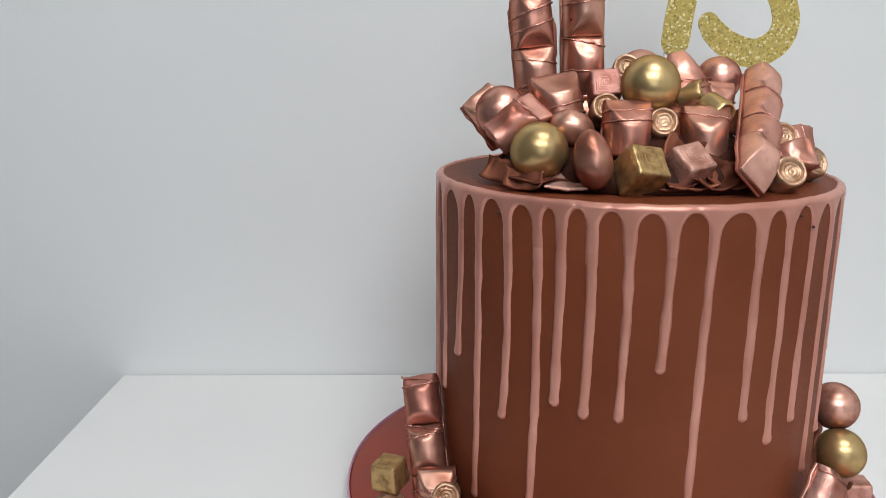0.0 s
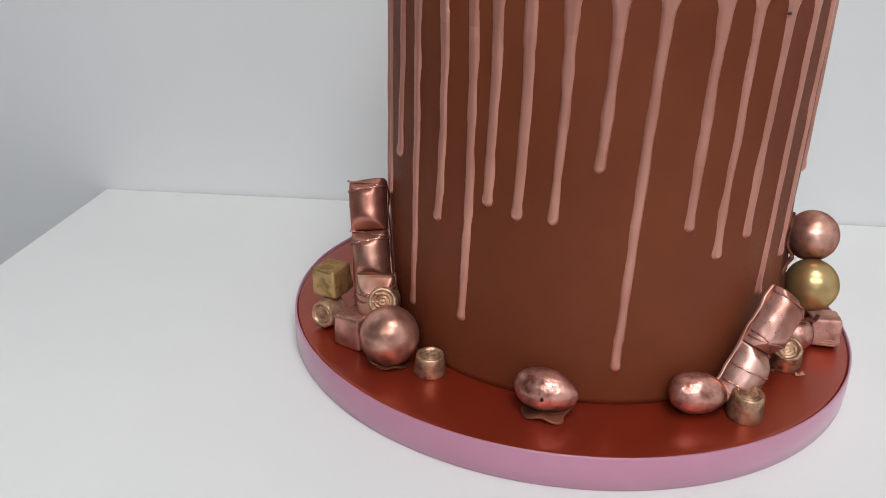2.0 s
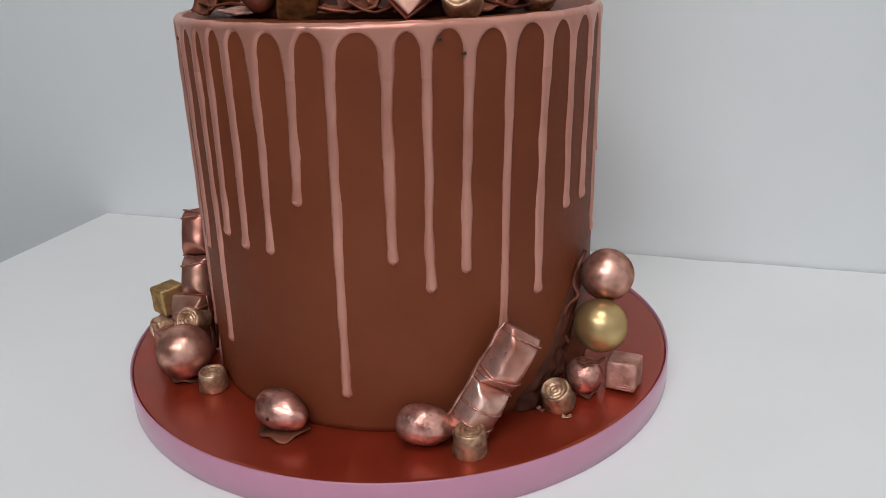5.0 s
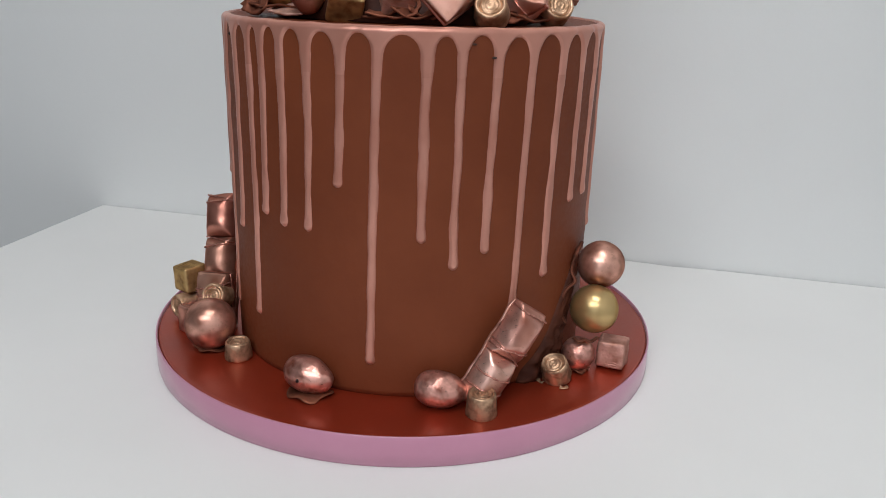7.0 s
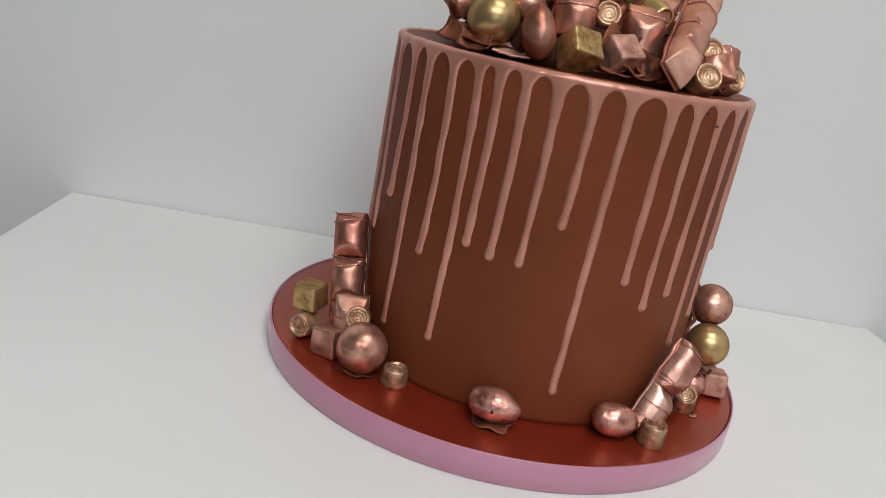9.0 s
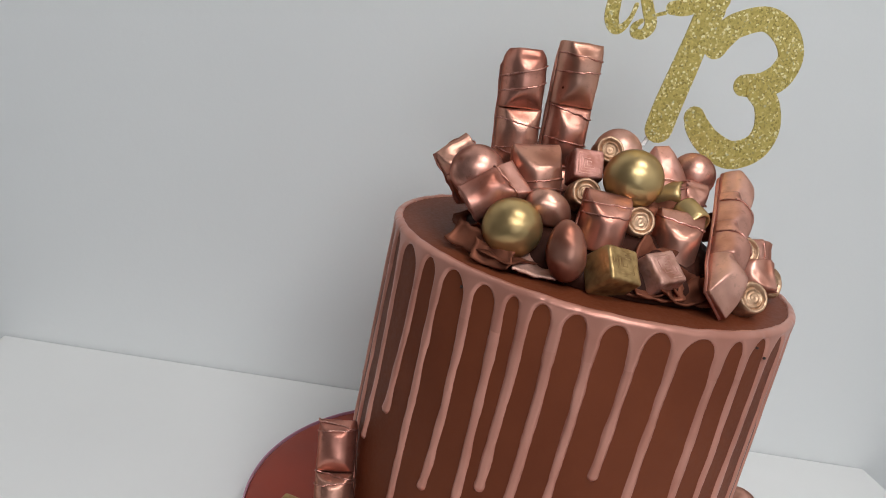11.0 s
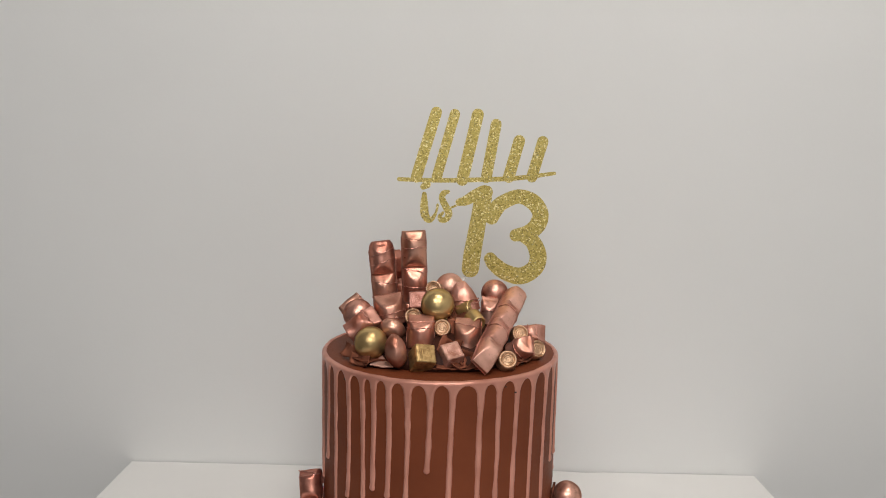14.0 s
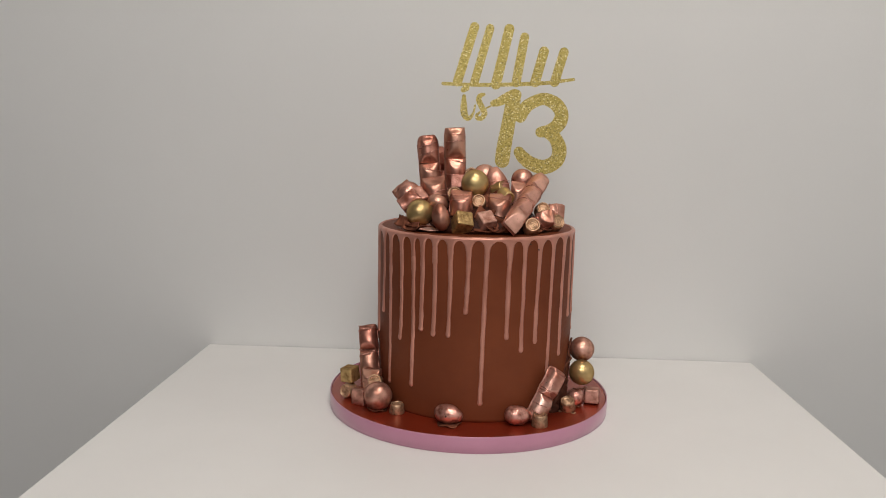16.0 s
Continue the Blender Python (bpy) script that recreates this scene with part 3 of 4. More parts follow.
def wafer_bar(at, up, front, count, seg, w, h, material, label, strings=(), rib=0.0032, peak=0.0, low=0.16, nose=0.0, crown=0.06, skew=0.0, slope=0.24, bow=0.86, toe=0.0, torn=1.0):
    """A filled wafer bar. at: the middle of its foot; front: where its dome looks; strings: drizzled lines as (place along it, slant)."""
    m = axes(at, up, -Vector(front))
    t = thing("wafer_bar", m, label, "wafer bar", "wafer bars")
    seed = at[0] * 417 + at[2] * 133
    length = seg * count
    body = box_mesh(-w / 2 - 0.0008, w / 2 + 0.0008, 0.0001, rib, 0.0, length - 0.0006 * (1 if peak == 0 else 14), 0.0006)
    bmesh.ops.subdivide_edges(body, edges=[e for e in body.edges if e.calc_length() > length * 0.5], cuts=10, use_grid_fill=True)
    for v in body.verts:
        v.co.x *= 1.0 - nose * max(0.0, 1 - v.co.z / seg) ** 1.6
        v.co.x *= 0.97 - 0.8 * peak * min(1.0, v.co.z / length) ** 1.3
        v.co.x *= 1.0 - 1.5 * crown * max(0.0, (v.co.z - length + 0.3 * seg) / (0.3 * seg)) ** 2.5
    part("base_slab", bumpy(body, 0.0008 * torn**0.7, 170.0, seed), material, t)
    humps = []
    for k in range(count):
        ob = part("segment", pillow(seg, k, count, w, h, peak, seed + k, low, slope, nose, crown, skew, bow, toe, torn), material, t)
        ob.location = (0, 0.0002, k * seg)
        humps.append(ob)
    for k, (s, slant) in enumerate(strings):
        pts = []
        for j in range(25):
            a = math.pi * (0.02 + 0.96 * j / 24)
            c, sn = math.cos(a), math.sin(a)
            z = s + slant * c + 0.0007 * noise.noise(Vector((k + seed, 3 * c, 1)))
            x = 0.5 * w * math.copysign(abs(c) ** bow, c)
            dome = h * abs(sn) ** bow
            cap = h * valley(z, x, seg, length, low, slope, skew)
            pts.append((x * 1.02, -dome / (1 + (dome / cap) ** 14) ** (1 / 14) - 0.0001, z))
        hump = humps[min(count - 1, int(s / seg))]
        ob = part("drizzle", tube(pts, [0.00048 + 0.00014 * math.sin(1.7 * j + k) for j in range(25)], 6), DRIZZLE, hump, "thin drizzled copper line")
        ob.location = -hump.location
    return t


def shaving(at, up, back, long, wide, curl, seed, material=None, label="thin curled copper-dusted chocolate shaving on the cake top"):
    """A thin ruffled chip of chocolate."""
    t = thing("chocolate_shaving", axes(at, up, back), label, "chocolate shaving", "chocolate shavings")
    bm = bmesh.new()
    n, m = 14, 7
    sheets = []
    small = min(1.0, long / 0.016)
    for side in (0, 1):
        g = []
        for i in range(n):
            row = []
            for j in range(m):
                u, v = i / (n - 1) - 0.5, j / (m - 1)
                edge = 1 + 0.25 * noise.noise(Vector((4 * u, seed, 2 * v)))
                x = long * u * edge
                y = wide * (v - 0.4) * (1 + 0.3 * noise.noise(Vector((5 * u, seed + 3, 0))))
                z = curl * (4 * u * u + (v - 0.3) ** 2 * 1.5) + small * (0.0016 * math.sin(9 * u + seed) * v + side * 0.0011)
                row.append(bm.verts.new((x, y, z)))
            g.append(row)
        sheets.append(g)
    for g in sheets:
        for i in range(n - 1):
            for j in range(m - 1):
                bm.faces.new((g[i][j], g[i + 1][j], g[i + 1][j + 1], g[i][j + 1]))
    a, b = sheets
    rim = [(i, 0) for i in range(n)] + [(n - 1, j) for j in range(1, m)] + [(i, m - 1) for i in range(n - 2, -1, -1)] + [(0, j) for j in range(m - 2, 0, -1)]
    for (i, j), (k, l) in zip(rim, rim[1:] + rim[:1]):
        bm.faces.new((a[i][j], a[k][l], b[k][l], b[i][j]))
    part("chip", bm, material or SHAVING, t)
    return t


# ---- the heap on top of the cake ----


def heap():
    rows = []
    for i in range(26):
        s = i / 25
        row = []
        for j in range(72):
            a = 2 * math.pi * j / 72
            k = s * (1 + 0.10 * noise.noise(Vector((2 * math.cos(a), 2 * math.sin(a), 1.0))))
            x, y = 0.070 * k * math.cos(a) - 0.001, 0.064 * k * math.sin(a) - 0.012
            z = TOP + 0.0005 + 0.030 * (1 - s * s) ** 0.58 + 0.004 * (1 - s) * noise.noise(Vector((60 * x, 60 * y, 0))) + 0.0022 * noise.noise(Vector((190 * x, 190 * y, 3))) * min(1, 4 * (1 - s))
            row.append((x, y, max(z, TOP + 0.0003)))
        rows.append(row)
    return grid_mesh(rows[1:], True, True)


# added filler under the sweets; its dark colour shades the gaps between them
tagged(finish("filler_mound", heap(), GAP_SHADE), "rough added mound under the sweets, dark chocolate colour for the shade in the gaps", "chocolate")

L_ROSE = "rose gold chocolate truffle ball in the heap"
L_GOLD = "shiny gold chocolate truffle ball in the heap"
ball((-0.0544, -0.0579, 0.2144), 0.0136, GOLD, L_GOLD + " by the rim", 0.0138)
ball((-0.0011, -0.0389, 0.2443), 0.0140, GOLD, "large gold lustre chocolate truffle ball crowning the heap")
ball((0.0050, 0.0213, 0.2481), 0.0132, ROSE, L_ROSE)
ball((0.0461, 0.0150, 0.2455), 0.0122, WORN_COPPER, "worn copper chocolate truffle ball beside the long bar")
ball((-0.0713, -0.0215, 0.2297), 0.0132, WORN_COPPER, "worn copper chocolate truffle ball near the heap's edge")

egg((-0.0378, -0.0451, 0.2237), (0.93, -0.15, -0.30), 0.0112, 0.0083, COPPER, "small copper chocolate egg lying in the heap")
egg((-0.0317, -0.0731, 0.2126), (-0.22, 0.10, 0.95), 0.0138, 0.0088, COPPER, "copper chocolate egg standing at the heap's foot")

cube((-0.0099, -0.0734, 0.2075), (0.357, -0.637, 0.685), (-0.138, 0.631, 0.712), 0.0176, CUBE_GOLD, "rubbed gold fudge cube with pressed squares, tilted on the cake", "faint")
cube((0.0123, -0.0670, 0.2086), (0.22, -0.62, 0.74), (-0.45, 0.60, 0.62), 0.0164, MATT_ROSE, "rose gold fudge cube with faint pressed lines, tilted on the cake", "faint")
cube((-0.0199, -0.0180, 0.2417), (0.02, -0.86, 0.50), (-0.08, 0.5, 0.86), 0.0152, MATT_ROSE, "rose gold fudge cube with pressed squares, facing out of the heap", "faint")

wafer_bar((-0.0478, 0.0067, 0.2024), (-0.110, 0.06, 0.99), (0.10, -0.99, 0.0), 3, 0.0296, 0.0224, 0.0155, COPPER, "upright copper wafer bar with drizzled lines, leaning outwards", ((0.0235, 0.002), (0.036, -0.0025), (0.041, 0.002), (0.052, -0.002), (0.070, 0.003), (0.078, 0.0035)), low=0.58, slope=0.28, crown=0.28, bow=0.93)
wafer_bar((-0.0245, 0.0184, 0.2024), (-0.045, 0.02, 1.0), (0.16, -0.98, 0.0), 3, 0.0325, 0.0224, 0.0155, COPPER, "tall upright copper wafer bar with drizzled lines", ((0.034, 0.001), (0.047, -0.001), (0.062, -0.0025), (0.083, 0.001), (0.090, -0.0008)), low=0.58, slope=0.28, bow=0.93)
wafer_bar((-0.0445, 0.0354, 0.2004), (-0.07, 0.02, 1.0), (0.60, -0.80, 0.0), 3, 0.0262, 0.0150, 0.0110, COPPER, "upright copper wafer bar half hidden behind two others", ((0.05, 0.002),))
wafer_bar((0.0356, -0.0815, 0.2040), (0.275, 0.872, 0.404), (0.68, -0.36, 0.62), 4, 0.0264, 0.0186, 0.0136, ROSE, "long rose gold wafer bar of four segments leaning on the heap", ((0.041, -0.003), (0.0690, -0.003)), low=0.66, nose=0.12, toe=0.6, crown=0.42, skew=-0.35, slope=0.34, rib=0.0019)

P_ = "short cut piece of copper wafer bar "
wafer_bar((-0.0141, -0.0541, 0.2111), (0.02, 0.16, 0.98), (0.05, -0.99, 0.10), 1, 0.0272, 0.0222, 0.0138, COPPER, P_ + "standing upright in the heap", ((0.0165, 0.0006), (0.0215, 0.0008)), low=0.10, slope=0.42, bow=0.93)
wafer_bar((0.0241, -0.0457, 0.2091), (0.03, 0.12, 0.99), (-0.12, -0.98, 0.05), 1, 0.0262, 0.0222, 0.0138, COPPER, P_ + "standing beside the long bar", ((0.0210, -0.0012),), low=0.10, slope=0.42, bow=0.93)
wafer_bar((-0.0408, -0.0253, 0.2225), (-0.20, 0.20, 0.95), (0.15, -0.96, 0.20), 1, 0.0270, 0.0242, 0.0138, COPPER, "cut copper wafer bar piece tilted below upright bars", ((0.0050, 0.0006), (0.0095, 0.001)), low=0.10, slope=0.42, bow=0.93)
wafer_bar((-0.0744, -0.0400, 0.2162), (0.76, 0.10, 0.62), (-0.25, -0.75, 0.60), 1, 0.0275, 0.0190, 0.0120, ROSE, "cut piece of rose gold wafer bar tilted above a ball", ((0.0210, 0.0015),), low=0.10, slope=0.42, bow=0.93, torn=3.2)
wafer_bar((-0.0663, 0.0040, 0.2137), (-0.62, -0.05, 0.78), (0.40, -0.88, 0.20), 1, 0.0300, 0.0210, 0.0125, COPPER, "cut piece of copper wafer bar sticking out sideways", ((0.020, 0.002), (0.0235, 0.002)), low=0.10, slope=0.42, bow=0.93, torn=3.2)
wafer_bar((0.0210, -0.0152, 0.2346), (-0.19, 0.10, 0.97), (0.10, -0.98, 0.10), 1, 0.0258, 0.0265, 0.0150, ROSE, "pointed end of a rose gold wafer bar in the heap", ((0.0055, 0.0015), (0.0105, -0.0012)), peak=0.72, low=0.10, slope=0.42, bow=0.93)
wafer_bar((0.0415, -0.0030, 0.2218), (0.05, 0.10, 0.99), (0.05, -0.99, 0.1), 1, 0.0235, 0.0150, 0.0110, ROSE, "cut piece of rose gold wafer bar behind another", ((0.012, 0.001),), low=0.10, slope=0.42, bow=0.93, torn=2.4)
wafer_bar((0.0627, -0.0299, 0.2035), (0.66, -0.38, 0.40), (0.10, -0.75, 0.65), 1, 0.0220, 0.0165, 0.0105, ROSE, "cut piece of rose gold wafer bar near the rim", ((0.009, 0.001),), low=0.10, slope=0.42, bow=0.93, torn=2.4)
wafer_bar((0.0673, -0.0066, 0.2126), (0.90, -0.05, 0.08), (0.0, -0.80, 0.60), 1, 0.0235, 0.0160, 0.0120, ROSE, "cut piece of rose gold wafer bar lying down", ((0.010, 0.001), (0.017, 0.001)), low=0.10, slope=0.42, bow=0.93, torn=2.4)


def cup_facing(face, way, material, label, h=0.0126, r=0.0080):
    """A cup placed by the middle of its top, which looks along way."""
    w = Vector(way).normalized()
    return cup(Vector(face) - w * h, w, material, label, (0.1, 0.3, 1.0), r, h)


C_ = "pale gold ringed caramel cup "
cup_facing((-0.0217, -0.0413, 0.2343), (-0.06, -0.92, 0.38), PALE_GOLD, C_ + "facing out of the heap")
cup_facing((0.0038, -0.0518, 0.2282), (0.04, -0.93, 0.36), PALE_GOLD, C_ + "between two bar pieces")
cup_facing((-0.0075, -0.0091, 0.2527), (-0.10, -0.90, 0.42), PALE_GOLD, C_ + "in front of a ball")
cup_facing((0.0585, -0.0678, 0.2079), (0.12, -0.86, 0.50), PALE_GOLD, C_ + "beside the long bar's foot", r=0.0086)
cup_facing((0.0692, -0.0271, 0.2199), (0.20, -0.90, 0.38), PALE_GOLD, C_ + "behind the long bar")
cup_facing((0.0846, -0.0309, 0.2077), (0.45, -0.80, 0.38), PALE_GOLD, C_ + "at the rim", r=0.0088)
cup_facing((0.0338, -0.0440, 0.2300), (0.50, -0.80, -0.30), GOLD, "gold caramel cup lying on its side in the heap")
cup_facing((0.0278, -0.0283, 0.2407), (0.80, -0.50, 0.32), GOLD, "gold caramel cup lying above another")

rng = random.Random(21)
for k, (deg, rad, tilt) in enumerate(((-168, 0.074, 0.5), (-150, 0.073, 0.4), (-138, 0.076, 0.3), (-126, 0.073, 0.5), (-112, 0.072, 0.2), (-104, 0.070, 0.5), (-88, 0.074, 0.2), (-80, 0.077, 0.5), (-72, 0.079, 0.4), (-66, 0.074, 0.7), (-40, 0.083, 0.3), (-28, 0.085, 0.2), (-10, 0.080, 0.4), (12, 0.070, 0.4), (45, 0.062, 0.5), (80, 0.052, 0.4), (110, 0.052, 0.5), (145, 0.064, 0.4))):
    a = math.radians(deg)
    out = Vector((math.cos(a), math.sin(a), 0))
    shaving(tuple(out * (rad - 0.004) + Vector((0, 0, TOP + 0.0016 + 0.004 * tilt))), tuple(Vector((0, 0, 1)) + out * tilt * 0.7), tuple(-out), rng.uniform(0.018, 0.028), rng.uniform(0.010, 0.016), rng.uniform(0.001, 0.005), k * 1.3)
for k, (x, y, z, s) in enumerate(((0.014, -0.040, 0.223, 0.5), (0.010, -0.058, 0.211, 0.2), (0.030, -0.066, 0.203, 0.6), (0.016, -0.030, 0.232, 0.9), (-0.058, -0.036, 0.215, 0.4), (0.050, -0.010, 0.222, 0.4))):
    shaving((x, y, z), (0.3 * math.sin(k * 2.0), -0.8, 0.6), (0.2, 0.5, 0.8), 0.018, 0.013, 0.004, k + 40.5)

shaving((-0.0703, -0.0506, TOP + 0.0050), (-0.50, -0.60, 0.6), (0.6, 0.6, 0.5), 0.021, 0.011, 0.003, 71.2)
shaving((-0.0607, -0.0658, TOP + 0.0032), (-0.40, -0.65, 0.6), (0.4, 0.7, 0.5), 0.019, 0.009, 0.003, 75.9)
shaving((-0.0425, -0.0663, TOP + 0.0030), (0.0, -0.25, 1.0), (0.1, 1.0, 0.2), 0.021, 0.018, 0.001, 78.4, MATT_ROSE)

# ---- sweets on the board ----
B = BASE
cup((0.0724, -0.1009, B), (0.02, -0.10, 1), WORN_GOLD, "worn gold caramel cup standing on the copper board")
cup((0.1019, -0.0522, B + 0.0020), (-0.12, -0.50, 0.86), WORN_GOLD, "worn gold caramel cup tipped on the copper board")
cup((-0.0696, -0.0887, B), (0.0, -0.06, 1), WORN_GOLD, "dull gold caramel cup standing on the copper board", r=0.0077, h=0.0102)
cup_facing((-0.0962, -0.0705, 0.0412), (0.06, -0.92, 0.38), PALE_GOLD, C_ + "resting above the large ball")
cup_facing((-0.1305, -0.0573, 0.0237), (-0.42, -0.90, 0.08), PALE_GOLD, C_ + "lying under the gold cube")
ball((-0.0903, -0.0828, B + 0.0144), 0.0144, WORN_COPPER, "large copper truffle ball resting on the board", 0.0092, "balls on the board")
ball((0.1157, -0.0276, 0.0492), 0.0132, GOLD, "gold truffle ball stuck to the cake's side", 0.0, "balls on the board")
ball((0.1158, -0.0142, 0.0706), 0.0130, WORN_COPPER, "copper truffle ball stuck above a gold one", 0.0, "balls on the board")
ball((0.1100, -0.0355, B + 0.0093), 0.0093, ROUGH_COPPER, "small knobbly copper truffle ball on the board", 0.007, "balls on the board")
egg((-0.0152, -0.1118, B + 0.0104), (0.96, -0.22, -0.05), 0.0143, 0.0093, ROUGH_COPPER, "rough copper chocolate egg with a ruffled foot on the board", 0.0112, 0.0104, (-0.0172, -0.1212, B + 0.0112))
egg((0.0513, -0.1012, B + 0.0094), (0.95, 0.22, -0.08), 0.0133, 0.0093, ROUGH_COPPER, "brushed copper chocolate egg lying on the board")
cube((-0.1100, -0.0664, B + 0.0082), (-0.05, 0.02, 1.0), (0.45, 0.89, 0.0), 0.0164, WORN_COPPER, "copper fudge cube standing on the board")
cube((-0.1276, -0.0446, 0.0392), (-0.10, -0.05, 1.0), (0.42, 0.90, 0.0), 0.0152, CUBE_GOLD, "dull gold fudge cube resting on a caramel cup")
cube((0.1276, -0.0238, B + 0.0079), (-0.08, -0.97, 0.12), (0.0, 0.1, 1.0), 0.0156, MATT_ROSE, "rose gold fudge cube with rippled edge leaning on the board", "ripples")
wafer_bar((-0.1024, -0.0542, B), (-0.130, 0.38, 0.92), (-0.12, -0.92, 0.38), 3, 0.0262, 0.0195, 0.0112, COPPER, "upright copper wafer bar leaning on the cake's side", ((0.0200, 0.002), (0.047, 0.001), (0.051, -0.002), (0.0735, 0.001), (0.0765, -0.002)), low=0.4)
wafer_bar((-0.0999, -0.0613, B), (-0.06, 0.12, 0.98), (0.05, -0.98, 0.12), 1, 0.0350, 0.0200, 0.0115, COPPER, "cut piece of copper wafer bar standing before a taller one", ((0.0235, 0.001), (0.0275, 0.002)), low=0.3)
wafer_bar((0.0639, -0.0918, B + 0.001), (0.42, 0.34, 0.84), (0.72, -0.66, 0.12), 2, 0.0285, 0.0200, 0.0128, GLOSSY_ROSE, "rose gold wafer bar piece leaning against the cake", ((0.006, 0.001), (0.0105, 0.001), (0.0185, 0.0012), (0.031, -0.0035), (0.034, 0.002), (0.054, 0.0)), low=0.4, rib=0.0018, bow=0.95)


def squiggle(points, radius, label):
    ob = finish("chocolate_squiggle", tube(spline(points, 6), radius, 8, 0.6), GLUE)
    tagged(ob, label, "chocolate", "glue squiggles")


squiggle(((0.1044, -0.0142, 0.0822), (0.1022, -0.0218, 0.0757), (0.1014, -0.0248, 0.0682), (0.1039, -0.0269, 0.0632), (0.0999, -0.0314, 0.0592), (0.0989, -0.0340, 0.0512), (0.0996, -0.0347, 0.0452), (0.1022, -0.0355, 0.0412)), 0.0012, "wavy bead of chocolate glue beside the stuck balls")
squiggle(((0.1075, -0.0401, 0.0357), (0.1105, -0.0421, 0.0350), (0.1136, -0.0395, 0.0354), (0.1166, -0.0390, 0.0345), (0.1197, -0.0355, 0.0360)), 0.0012, "wavy bead of chocolate glue under the gold ball")
squiggle(((-0.0781, -0.0811, 0.0250), (-0.0755, -0.0806, 0.0180), (-0.0730, -0.0826, 0.0165)), 0.0009, "short bead of chocolate glue behind the large ball")

CHIP = "tiny copper chip broken off at a caramel cup's foot"
shaving((0.0935, -0.0590, B + 0.0006), (0.1, -0.2, 1.0), (0.5, 0.8, 0.1), 0.0042, 0.0018, 0.0003, 3.3, WORN_GOLD, CHIP)
shaving((0.1072, -0.0618, B + 0.0006), (-0.1, -0.2, 1.0), (-0.2, 0.9, 0.1), 0.0046, 0.0017, 0.0003, 5.1, WORN_GOLD, CHIP)


def glue_shade_lump(line, label):
    """Dark chocolate that holds the sweets to the cake's side and stands in for the shadow behind them. line: (height,
    angle, half width in degrees, thickness).
    """
    pts = [spline([(a, d, 0) for _, a, d, _ in line], 6), spline([(z, w, 0) for z, _, _, w in line], 6)]
    rows = []
    for p, q in zip(*pts):
        row = []
        for j in range(17):
            u = -1 + 2 * j / 16
            a = math.radians(p.x + p.y * u)
            bulge = q.y * max(0.0, 1 - u * u) ** 0.6 * (1 + 0.9 * noise.noise(Vector((0.35 * p.x + 3 * u, 320 * q.x, 1.0))))
            r = RADIUS + max(bulge, 0.0)
            row.append((r * math.cos(a), r * math.sin(a), q.x))
        for j in range(16, -1, -1):
            a = math.radians(p.x + p.y * (-1 + 2 * j / 16))
            row.append(((RADIUS - 0.0008) * math.cos(a), (RADIUS - 0.0008) * math.sin(a), q.x))
        rows.append(row)
    tagged(finish("glue_and_contact_shade", grid_mesh(rows, True, True), GLUE_AND_SHADE), label, "chocolate")


glue_shade_lump(((B, -29, 9, 0.0055), (0.022, -28, 8, 0.0050), (0.030, -24, 6, 0.0042), (0.040, -20, 5, 0.0030), (0.054, -16, 4, 0.0026), (0.068, -11, 3, 0.0022), (0.077, -9, 1.5, 0.0012)), "lumpy dark chocolate glue and contact shade between the cake's foot and the stuck balls")

# ---- the cake topper ----
SLOPE = 0.148
topper = thing("cake_topper", Matrix.Translation((0.0, 0.0190, TOP + 0.0005)) @ Matrix.Rotation(math.atan(SLOPE), 4, "Z"), "gold glitter card cake topper on a clear stick", "cake topper")
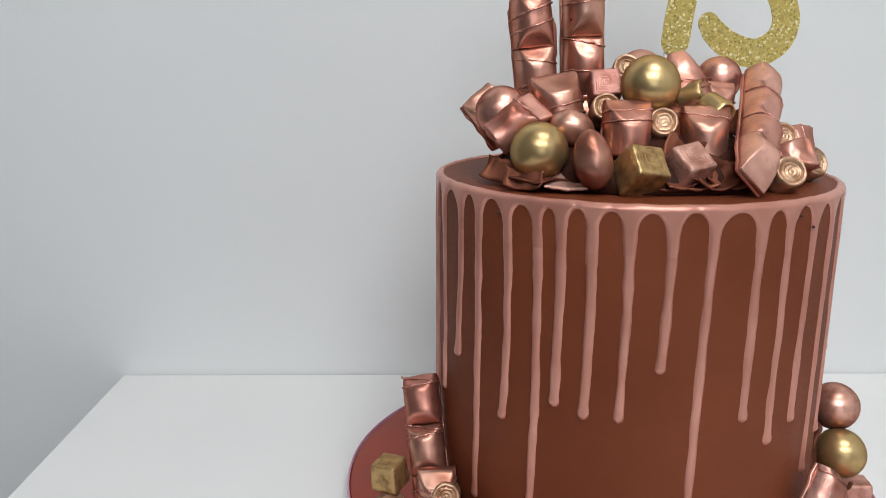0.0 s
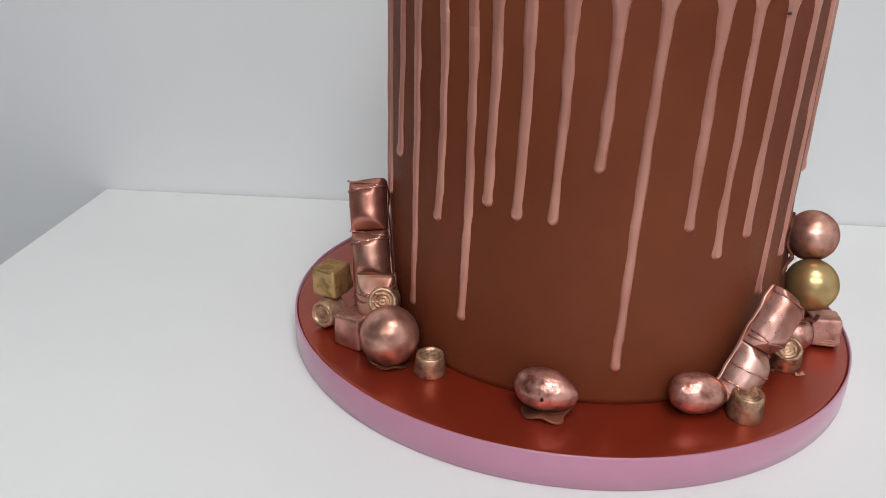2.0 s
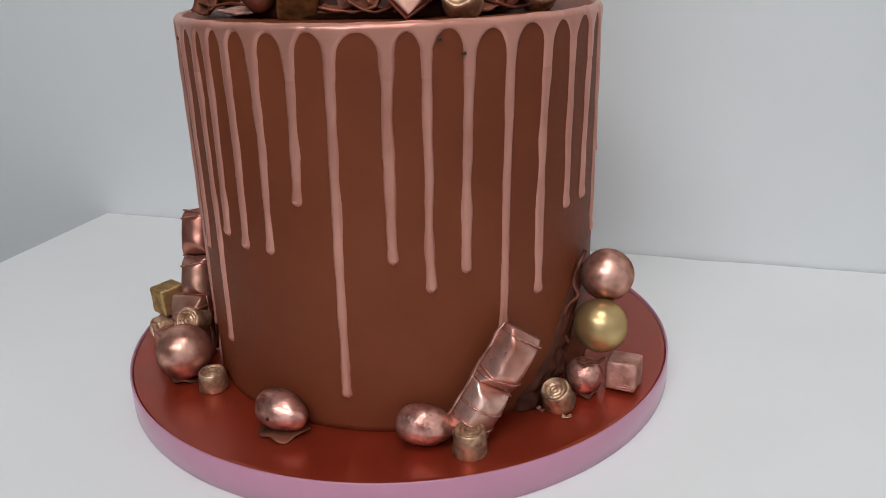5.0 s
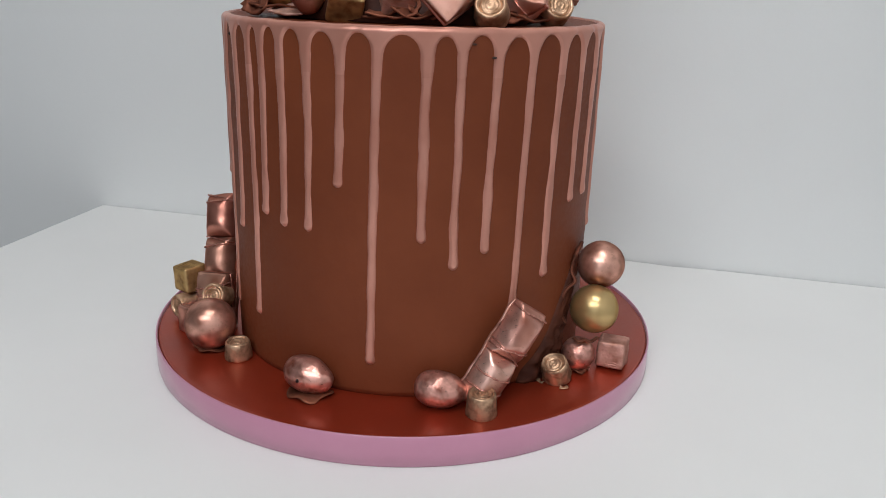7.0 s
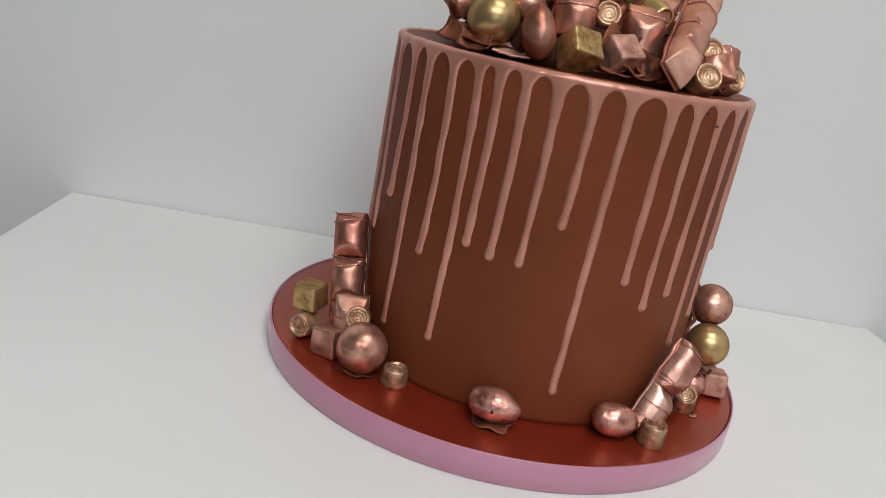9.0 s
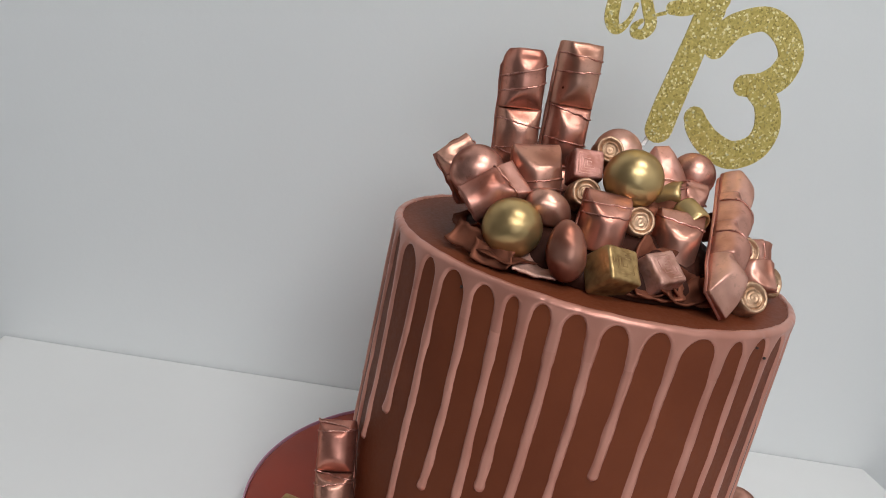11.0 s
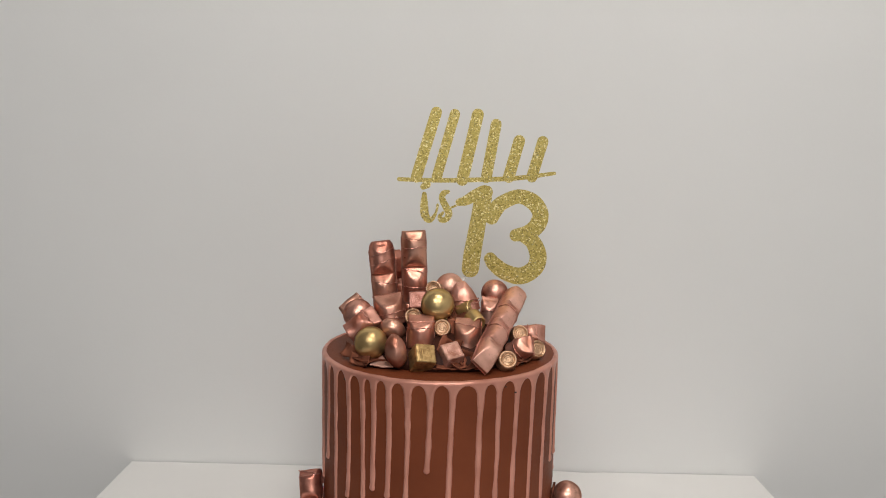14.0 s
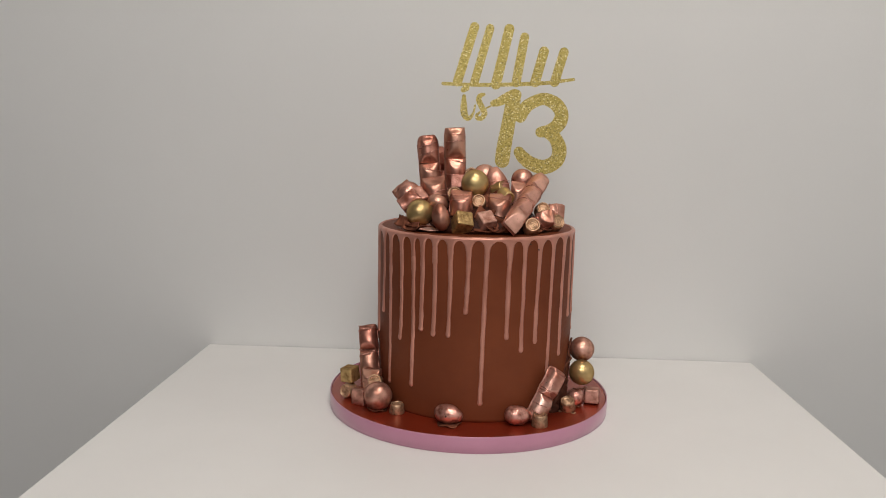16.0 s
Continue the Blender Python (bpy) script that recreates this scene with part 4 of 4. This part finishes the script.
def stroke(line, name, depth, label="", thick=0.0009):
    """A stroke of cut card along points (u, v, half width)."""
    pts = spline([(a, b, w) for a, b, w in line], 7)
    left, right = [], []
    for i, p in enumerate(pts):
        q, r = pts[max(i - 1, 0)], pts[min(i + 1, len(pts) - 1)]
        d = Vector((r.x - q.x, r.y - q.y)).normalized()
        n = Vector((-d.y, d.x))
        left.append((p.x + n.x * p.z, p.y + n.y * p.z))
        right.append((p.x - n.x * p.z, p.y - n.y * p.z))

    def cap(p, q, w):
        d = Vector((p.x - q.x, p.y - q.y)).normalized()
        n = Vector((-d.y, d.x))
        return [(p.x + w * (d.x * math.sin(a) + n.x * math.cos(a)), p.y + w * (d.y * math.sin(a) + n.y * math.cos(a))) for a in [math.pi * k / 8 for k in range(1, 8)]]

    bm = bmesh.new()
    y0, y1 = -thick / 2 - depth, thick / 2 - depth
    rows = [(a, b) for a, b in zip(left, right)]
    front = [[bm.verts.new((c[0], y0, c[1])) for c in ab] for ab in rows]
    back = [[bm.verts.new((c[0], y1, c[1])) for c in ab] for ab in rows]
    for g in (front, back):
        for a, b in zip(g, g[1:]):
            bm.faces.new((a[0], a[1], b[1], b[0]))
    ends = []
    for idx, p, q in ((0, pts[0], pts[1]), (-1, pts[-1], pts[-2])):
        arc = cap(p, q, p.z)
        f = [bm.verts.new((c[0], y0, c[1])) for c in arc]
        k = [bm.verts.new((c[0], y1, c[1])) for c in arc]
        a, b = (1, 0) if idx == 0 else (0, 1)
        fl, bl = [front[idx][a], *f, front[idx][b]], [back[idx][a], *k, back[idx][b]]
        if (Vector(f[0].co) - front[idx][a].co).length > (Vector(f[-1].co) - front[idx][a].co).length:
            fl, bl = [front[idx][a], *f[::-1], front[idx][b]], [back[idx][a], *k[::-1], back[idx][b]]
        bm.faces.new(fl)
        bm.faces.new(bl)
        ends.append((fl, bl))
    for fl, bl in ends:
        for i in range(len(fl) - 1):
            bm.faces.new((fl[i], fl[i + 1], bl[i + 1], bl[i]))
    for i in range(len(rows) - 1):
        for s in (0, 1):
            bm.faces.new((front[i][s], front[i + 1][s], back[i + 1][s], back[i][s]))
    return part(name, bm, GLITTER, topper, label, False)


# the upper word is a person's name and stands as plain slanted bars; points are metres along the card, metres over the cake and half widths
stroke([(-0.0269, 0.1508, 0.0050), (-0.0185, 0.1798, 0.0050), (-0.0102, 0.2081, 0.0049)], "plain_bar", 0)
stroke([(-0.0087, 0.1512, 0.0046), (-0.0012, 0.1794, 0.0045), (0.0062, 0.2069, 0.0045)], "plain_bar", 0.0003)
stroke([(0.0142, 0.1491, 0.0054), (0.0205, 0.1783, 0.0053), (0.0266, 0.2069, 0.0053)], "plain_bar", 0)
stroke([(0.0357, 0.1515, 0.0049), (0.0395, 0.1755, 0.0049), (0.0431, 0.1989, 0.0048)], "plain_bar", 0.0003)
stroke([(0.0561, 0.1525, 0.0053), (0.0603, 0.1687, 0.0052), (0.0644, 0.1848, 0.0052)], "plain_bar", 0)
stroke([(0.0770, 0.1529, 0.0050), (0.0813, 0.1688, 0.0050), (0.0857, 0.1845, 0.0050)], "plain_bar", 0.0003)
stroke([(-0.0422, 0.1486, 0.0018), (-0.0091, 0.1482, 0.0020), (0.0282, 0.1494, 0.0021), (0.0640, 0.1516, 0.0021), (0.0974, 0.1564, 0.0016)], "plain_bar", -0.0006)
stroke([(-0.0195, 0.1359, 0.0020), (-0.0195, 0.1265, 0.0035), (-0.0187, 0.1175, 0.0037), (-0.0154, 0.1131, 0.0031), (-0.0117, 0.1144, 0.0020), (-0.0087, 0.1196, 0.0011), (-0.0073, 0.1266, 0.0011)], "letter_i", 0.0005)
stroke([(-0.0205, 0.1425, 0.0028), (-0.0174, 0.1445, 0.0035)], "letter_dot", 0.0009)
stroke([(0.0018, 0.1382, 0.0017), (-0.0019, 0.1371, 0.0026), (-0.0036, 0.1325, 0.0029), (-0.0003, 0.1254, 0.0031), (0.0029, 0.1191, 0.0032), (0.0007, 0.1137, 0.0026), (-0.0039, 0.1129, 0.0024), (-0.0053, 0.1160, 0.0018), (-0.0023, 0.1196, 0.0011)], "letter_s", 0.0001)
stroke([(0.0040, 0.1238, 0.0008), (0.0088, 0.1259, 0.0010)], "link", 0.0006)
stroke([(0.0119, 0.1291, 0.0034), (0.0178, 0.1307, 0.0044), (0.0252, 0.1349, 0.0052), (0.0332, 0.1386, 0.0058), (0.0362, 0.1387, 0.0058)], "flag", 0.0007)
stroke([(0.0334, 0.1339, 0.0080), (0.0305, 0.1177, 0.0072), (0.0276, 0.0990, 0.0076), (0.0249, 0.0814, 0.0079), (0.0236, 0.0686, 0.0079)], "digit_one", 0.0002)
stroke([(0.0418, 0.1156, 0.0063), (0.0452, 0.1230, 0.0069), (0.0510, 0.1291, 0.0066), (0.0653, 0.1351, 0.0064), (0.0785, 0.1307, 0.0072), (0.0860, 0.1205, 0.0073), (0.0839, 0.1097, 0.0077), (0.0758, 0.1026, 0.0070), (0.0644, 0.0999, 0.0058)], "digit_three_upper", -0.0001)
stroke([(0.0723, 0.0987, 0.0058), (0.0806, 0.0932, 0.0071), (0.0855, 0.0806, 0.0078), (0.0819, 0.0690, 0.0078), (0.0691, 0.0625, 0.0078), (0.0551, 0.0662, 0.0073), (0.0455, 0.0731, 0.0067), (0.0415, 0.0782, 0.0058)], "digit_three_lower", 0.0004)
part("stick", tube([(0.0210, 0.0012, 0.0650), (0.0169, 0.0012, 0.0560), (0.0049, 0.0012, 0.0040)], 0.0013, 10), ACRYLIC, topper, "clear plastic stick")
